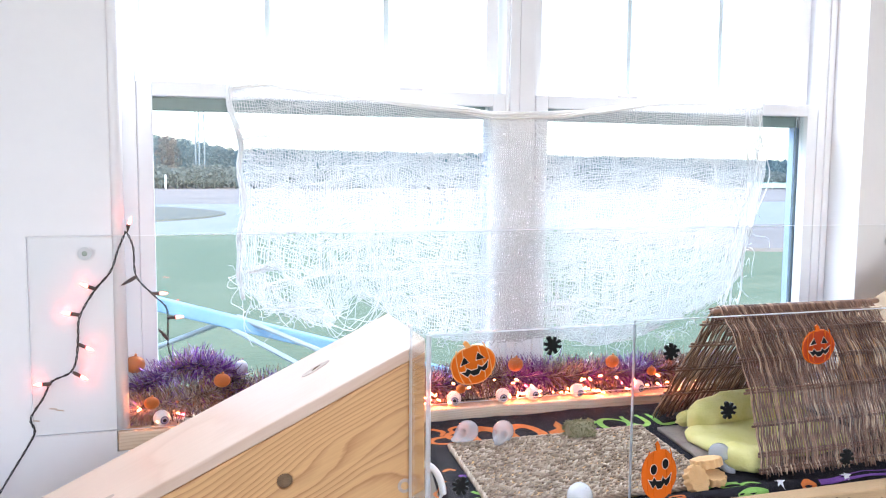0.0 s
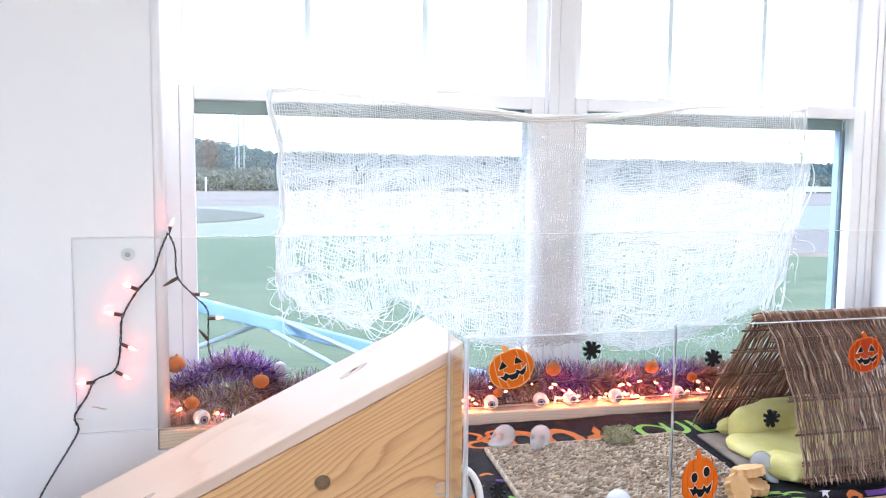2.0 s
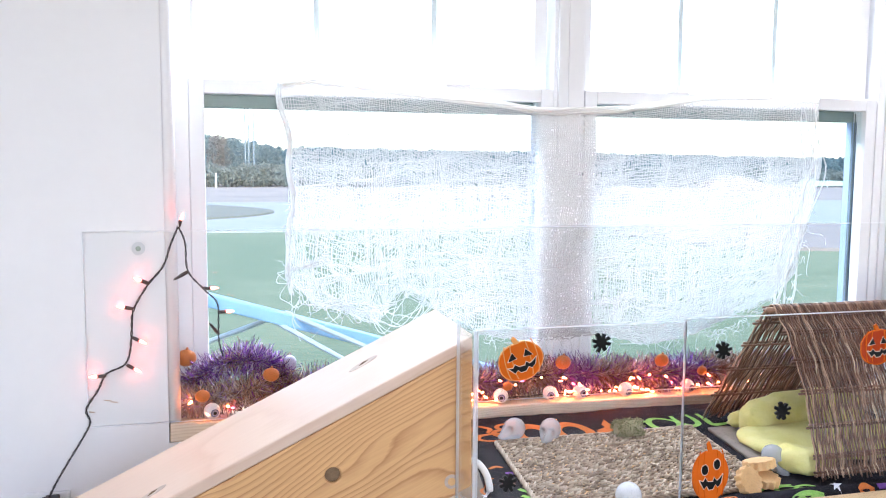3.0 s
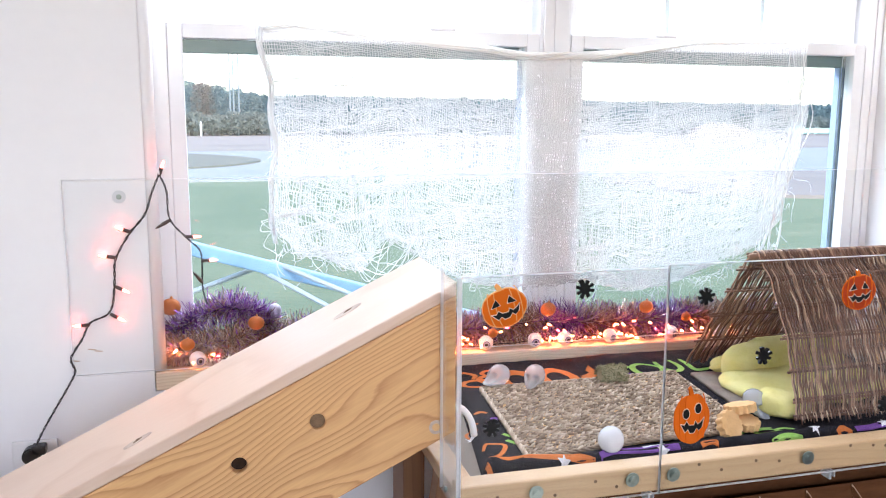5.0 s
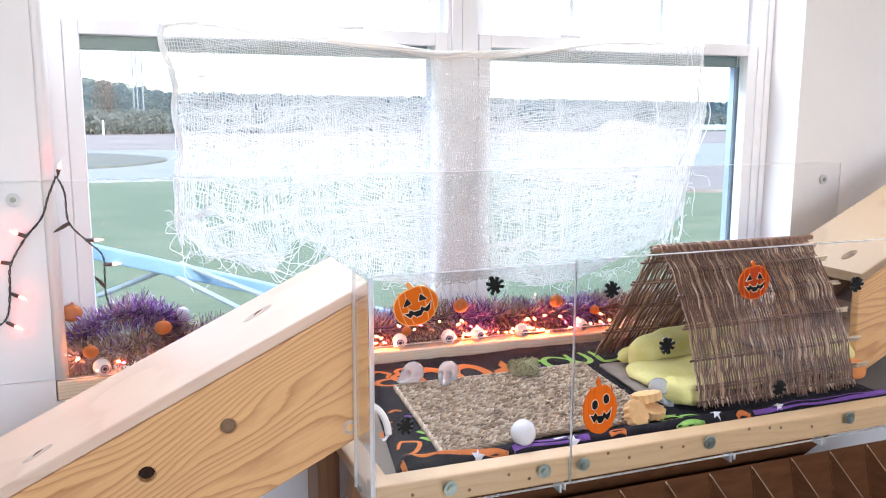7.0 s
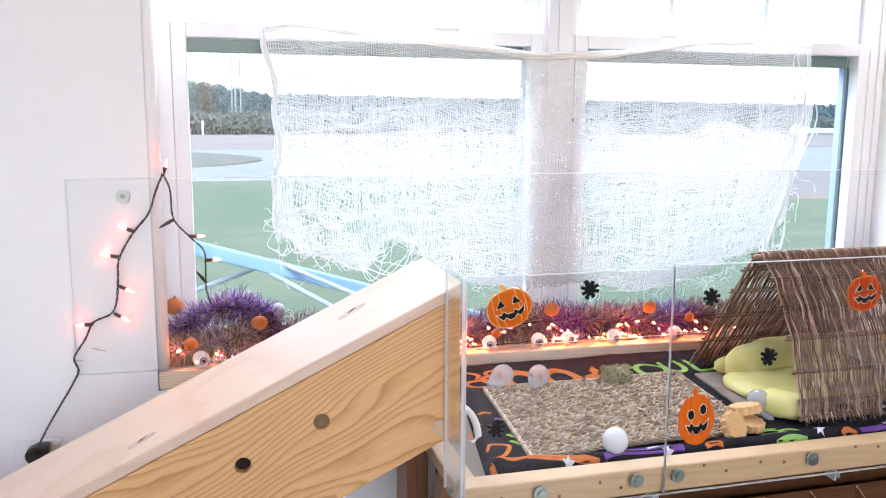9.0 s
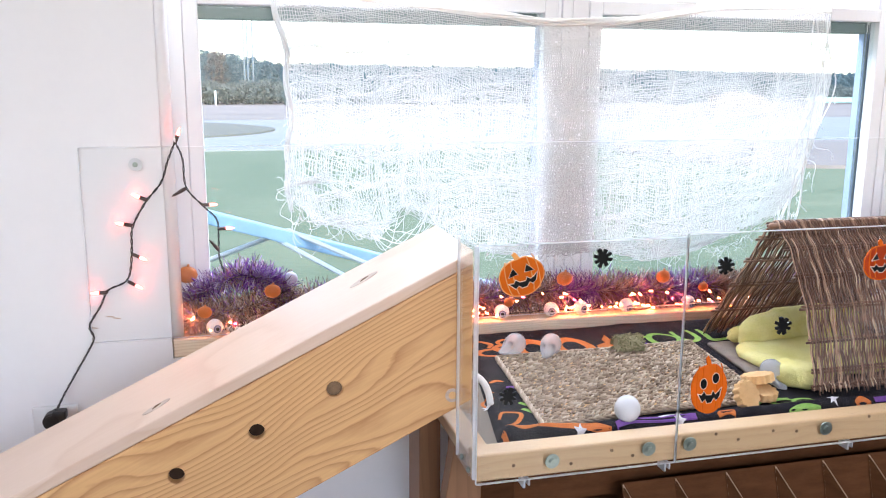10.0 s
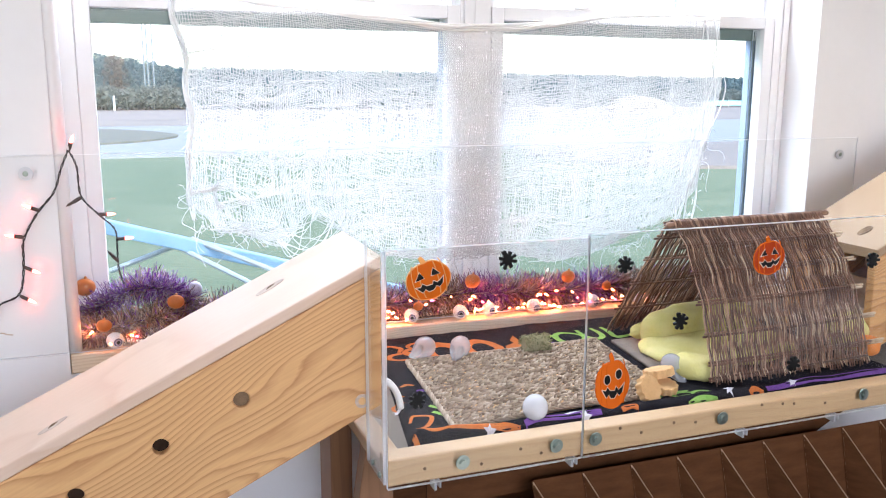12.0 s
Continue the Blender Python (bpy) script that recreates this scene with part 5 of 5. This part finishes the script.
part("back_roll", puff((1.19, -0.375, 0.803), (0.155, 0.038, 0.05), 1.0, 0.12, 0.008), YELLOW, bed, smooth=True)
part("seat", puff((1.165, -0.465, 0.782), (0.165, 0.105, 0.018), 2.0, -0.05, 0.007), YELLOW, bed, smooth=True)
bm = puff((1.085, -0.35, 0.803), (0.075, 0.02, 0.02), 3.0, 0.5)
for q in bm.verts:
    f = max(0.12, min(1.0, (q.co.x - 1.005) / 0.1))
    q.co.y = -0.37 + (q.co.y + 0.37) * f + 0.02 * (1 - f)
    q.co.z = 0.7665 + (q.co.z - 0.7665) * (0.55 + 0.45 * f)
part("corner_tip", bm, YELLOW, bed, smooth=True)
part("front_flap", puff((1.035, -0.588, 0.795), (0.05, 0.032, 0.021), 4.0, -0.55), YELLOW, bed, smooth=True)
part("end_roll", puff((1.425, -0.545, 0.81), (0.035, 0.04, 0.032), 5.0), YELLOW, bed, smooth=True)
part("end_trim", puff((1.432, -0.60, 0.795), (0.022, 0.02, 0.02), 6.0, 0, 0.004), ORANGE_FLEECE, bed, "orange fleece end", True)


# ---- small things on the pad ----
def skull(place, size, yaw, tip, label, mat=SKULL):
    """A small frosted plastic skull: rounded cranium, sunken eyes, narrow jaw."""
    bm = ball((0, 0, 0), (1, 1, 1), level=4)
    for q in bm.verts:
        c = q.co.copy()
        q.co = Vector((c.x * 0.88, c.y * 1.0, c.z * 0.92))
        if c.y < 0 and c.z < 0.35:
            f = c.y * c.y * (0.35 - c.z)
            q.co.y -= 1.5 * f
            q.co.x *= 1 - 0.3 * min(1.0, f)
        for ex in (-0.42, 0.42):
            d = (Vector((ex, -0.9, 0.0)) - c).length
            if d < 0.45:
                q.co.y += 0.75 * (1 - d / 0.45)
                q.co.x *= 1 - 0.2 * (1 - d / 0.45)
        d = (Vector((0, -0.94, -0.35)) - c).length
        if d < 0.2:
            q.co.y += 0.25 * (1 - d / 0.2)
        if c.z < -0.3 and 0.1 < -c.y < 0.55:
            q.co.x *= 0.74
        if c.z < -0.45 and c.y < -0.3:
            q.co.y += 0.06 * math.sin(c.x * 22)
    bmesh.ops.scale(bm, vec=(size, size, size), verts=bm.verts)
    bmesh.ops.rotate(bm, verts=bm.verts, matrix=Euler((tip, 0, yaw)).to_matrix())
    bmesh.ops.translate(bm, vec=place, verts=bm.verts)
    solid("toy_skull", bm, mat, label, "toy skull", smooth=True, group="toy skulls on the pad")


skull((0.584, -0.305, 0.793), 0.0235, radians(-66), 0.0, "frosted clear plastic skull on its side against the ledge")
skull((0.651, -0.328, 0.794), 0.0235, radians(-40), 0.15, "frosted clear plastic skull resting by the seagrass mat")
skull((0.645, -0.672, 0.794), 0.0235, radians(150), 0.1, "frosted white plastic skull at the mat's front edge", SKULL_WHITE)
skull((0.985, -0.565, 0.792), 0.0235, radians(20), 0.5, "frosted clear plastic skull lying beside the yellow cushion")

hay = thing("hay_roll", (0.812, -0.34, 0.774), "small pressed roll of green-brown hay", "hay chew")
rng = np.random.default_rng(31)
verts, faces = [], []
for _ in range(900):
    t, h = rng.random() * math.tau, rng.normal() * 0.010
    r = 0.0178 * (1 + 0.06 * rng.normal())
    p = np.array([0.812 + max(-0.025, min(0.025, h * 2.2)), -0.34 + r * math.cos(t), 0.786 + r * math.sin(t)])
    d = rng.normal(size=3) * np.array([1.0, 0.6, 0.6])
    d *= 0.0055 / np.linalg.norm(d)
    w = np.cross(d, rng.normal(size=3))
    w *= 0.0008 / np.linalg.norm(w)
    b = len(verts)
    verts += [p - d - w, p - d + w, p + d + w, p + d - w]
    faces.append((b, b + 1, b + 2, b + 3))
raw("straw", verts, faces, HAY, hay)
bm = disc((0, 0, 0), 0.0172, 0.05, "z", 20, 0.004)
bmesh.ops.rotate(bm, verts=bm.verts, matrix=Matrix.Rotation(radians(90), 3, "Y"))
bmesh.ops.translate(bm, vec=(0.812, -0.34, 0.786), verts=bm.verts)
part("core", bm, HAY, hay)


def chew(place, radius, thick, tilt, yaw, label):
    """A crinkle-edged wooden chew biscuit."""
    out = [(radius * (1 + 0.07 * math.cos(12 * a)) * math.cos(a), radius * (1 + 0.07 * math.cos(12 * a)) * math.sin(a)) for a in np.linspace(0, math.tau, 96, endpoint=False)]
    bm = prism(out, -thick / 2, thick / 2, 0.0012)
    bmesh.ops.rotate(bm, verts=bm.verts, matrix=Euler((radians(90) + tilt, 0, yaw)).to_matrix())
    bmesh.ops.translate(bm, vec=place, verts=bm.verts)
    solid("wood_chew", bm, COOKIE, label, "wooden chew", group="wooden chews")


chew((0.925, -0.607, 0.799), 0.026, 0.015, -0.25, 0.4, "tan crinkle-edged wooden chew leaning on another")
chew((0.872, -0.655, 0.790), 0.024, 0.014, 1.05, 0.3, "tan crinkle-edged wooden chew standing tilted")
chew((0.922, -0.628, 0.780), 0.024, 0.014, 0.15, 0.0, "tan crinkle-edged wooden chew lying on the pad")


# ---- gel figures stuck to the front panel ----
GY = PY0 - 0.0012


def pumpkin_gel(place, wide, high, tilt, skin, light, round_eyes, label):
    g = thing("pumpkin_cling", (place[0], GY, place[1]), label, "window cling", "gel pumpkins on the panel")
    rot = Matrix.Rotation(tilt, 2)

    def put(pts):
        out = []
        for x, z in pts:
            q = rot @ Vector((x * wide, z * high))
            out.append((place[0] + q.x, place[1] + q.y))
        return out

    body = []
    for a in np.linspace(0, math.tau, 72, endpoint=False):
        r = 0.5 * (1 + 0.035 * abs(math.cos(2.5 * a)) - 0.06 * math.exp(-((a - math.pi / 2) / 0.25) ** 2))
        body.append((r * math.cos(a), r * math.sin(a) * 0.92 - 0.03))
    part("body", prism(put(body), GY - 0.003, GY, 0.001), skin, g)
    part("stem", prism(put([(-0.06, 0.4), (-0.1, 0.55), (-0.03, 0.6), (0.02, 0.53), (0.06, 0.42)]), GY - 0.0034, GY, 0.0006), light, g)
    for s in (-0.36, -0.2, 0.2, 0.36):
        arc = [(s * (0.75 + 0.25 * math.cos(t)) * 1.05 + 0.02, 0.44 * math.sin(t)) for t in np.linspace(-1.35, 1.35, 14)]
        part("rib", tube([(x, GY - 0.0032, z) for x, z in put(arc)], 0.0009, 5), light, g, "lighter rib line")
    part("outline", tube([(x, GY - 0.002, z) for x, z in put(body + body[:1])], 0.0012, 5), light, g, "lighter rim")
    if round_eyes:
        eyes = [[(cx + 0.1 * math.cos(a), 0.1 + dz + 0.1 * math.sin(a)) for a in np.linspace(0, math.tau, 16, endpoint=False)] for cx, dz in ((-0.17, -0.02), (0.18, 0.06))]
    else:
        eyes = [[(-0.3, 0.04), (-0.08, 0.06), (-0.16, 0.24)], [(0.08, 0.06), (0.3, 0.04), (0.16, 0.24)]]
    mouth = [(-0.34, -0.1), (-0.22, -0.13), (-0.16, -0.06), (-0.08, -0.14), (0.06, -0.15), (0.1, -0.07), (0.18, -0.14), (0.26, -0.1), (0.36, -0.02), (0.3, -0.2), (0.2, -0.27), (0.14, -0.21), (0.06, -0.3), (-0.06, -0.3), (-0.12, -0.22), (-0.2, -0.28)]
    for nm, shape in (("eye", eyes[0]), ("eye", eyes[1]), ("mouth", mouth)):
        pts = put(shape)
        hole = part(nm, prism(pts, GY - 0.0040, GY - 0.0028), GEL_BLACK, g, "glossy black")
        part("trim", tube([(x, GY - 0.0036, z) for x, z in pts + pts[:1]], 0.0008, 5), GEL_PALE, hole, "pale trim line")


pumpkin_gel((0.432, 1.041), 0.064, 0.058, radians(16), GEL_ORANGE, GEL_LIGHT, False, "orange gel pumpkin face stuck on clear acrylic")
pumpkin_gel((0.736, 0.852), 0.058, 0.083, radians(2), GEL_RED, GEL_RED, True, "red-orange tall gel pumpkin with round eyes")
pumpkin_gel((1.022, 1.033), 0.06, 0.059, radians(4), GEL_DEEP, GEL_RED, False, "red-orange gel pumpkin stuck before the willow tent")


def spider_gel(place, size, turn):
    """A chunky eight-legged gel spider, one moulded piece: round body, blunt head, stubby legs."""
    size *= 0.7
    out = []
    for a in np.linspace(0, math.tau, 128, endpoint=False):
        leg = min(1.0, max(0.0, (abs(math.cos(4 * a + 0.3 * math.sin(2 * a))) - 0.42) / 0.3))
        head = math.exp(-((a - math.pi / 2) / 0.34) ** 2)
        r = size * (0.5 + 0.42 * leg * (0.9 + 0.14 * math.sin(3 * a + turn * 5)) * (1 - 0.6 * head) + 0.28 * head)
        out.append((place[0] + r * math.cos(a + turn), place[1] + r * math.sin(a + turn)))
    bm = prism(out, GY - 0.0045, GY, 0.0005)
    solid("spider_cling", bm, GEL_BLACK, "glossy black gel spider stuck on clear acrylic", "window cling", group="gel spiders on the panel")


for x, z, s, a in ((0.553, 1.060, 0.0225, 0.5), (0.750, 1.039, 0.0215, 0.9), (0.416, 0.866, 0.021, -0.4), (0.856, 0.940, 0.0225, 0.3), (1.092, 0.842, 0.0215, 1.2), (1.248, 1.012, 0.022, 0.7)):
    spider_gel((x, z), s, a)

# ---- folded cardboard under the platform ----
card = thing("pleated_cardboard", (1.1, -0.55, 0.3), "brown pleated cardboard standing under the platform", "cardboard")
N = 12
for i in range(N):
    x = 0.68 + 0.1 * i
    A, A2 = Vector((x, -0.60, 0.626)), Vector((x + 0.1, -0.60, 0.626))
    B, B2 = A + Vector((0.045, -0.01, -0.25)), A2 + Vector((0.045, -0.01, -0.25))
    C = A + Vector((0.125, -0.15, -0.25))
    for face in ((A, B, C), (A, C, B2, A2)):
        bm = bmesh.new()
        vs = [bm.verts.new(p) for p in face]
        bm.faces.new(vs)
        nrm = (face[1] - face[0]).cross(face[2] - face[0]).normalized() * 0.0025
        r = bmesh.ops.extrude_face_region(bm, geom=list(bm.faces))
        bmesh.ops.translate(bm, vec=nrm, verts=[q for q in r["geom"] if isinstance(q, bmesh.types.BMVert)])
        bmesh.ops.recalc_face_normals(bm, faces=bm.faces)
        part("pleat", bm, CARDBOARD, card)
    bm = bmesh.new()
    for k in range(14):
        tube([A.lerp(B, (k + q) / 14) + Vector((0, -0.003, 0)) for q in (0.1, 0.72)], 0.0011, 5, bm)
    part("fold", bm, CARD_EDGE, card, "pale perforated fold")
    # thin pale line along the pleat's slanting fold
    part("fold", tube([A + Vector((0, -0.003, 0)), C + Vector((0, -0.003, 0.001))], 0.0007, 5), CARD_EDGE, card, "pale slanting fold")
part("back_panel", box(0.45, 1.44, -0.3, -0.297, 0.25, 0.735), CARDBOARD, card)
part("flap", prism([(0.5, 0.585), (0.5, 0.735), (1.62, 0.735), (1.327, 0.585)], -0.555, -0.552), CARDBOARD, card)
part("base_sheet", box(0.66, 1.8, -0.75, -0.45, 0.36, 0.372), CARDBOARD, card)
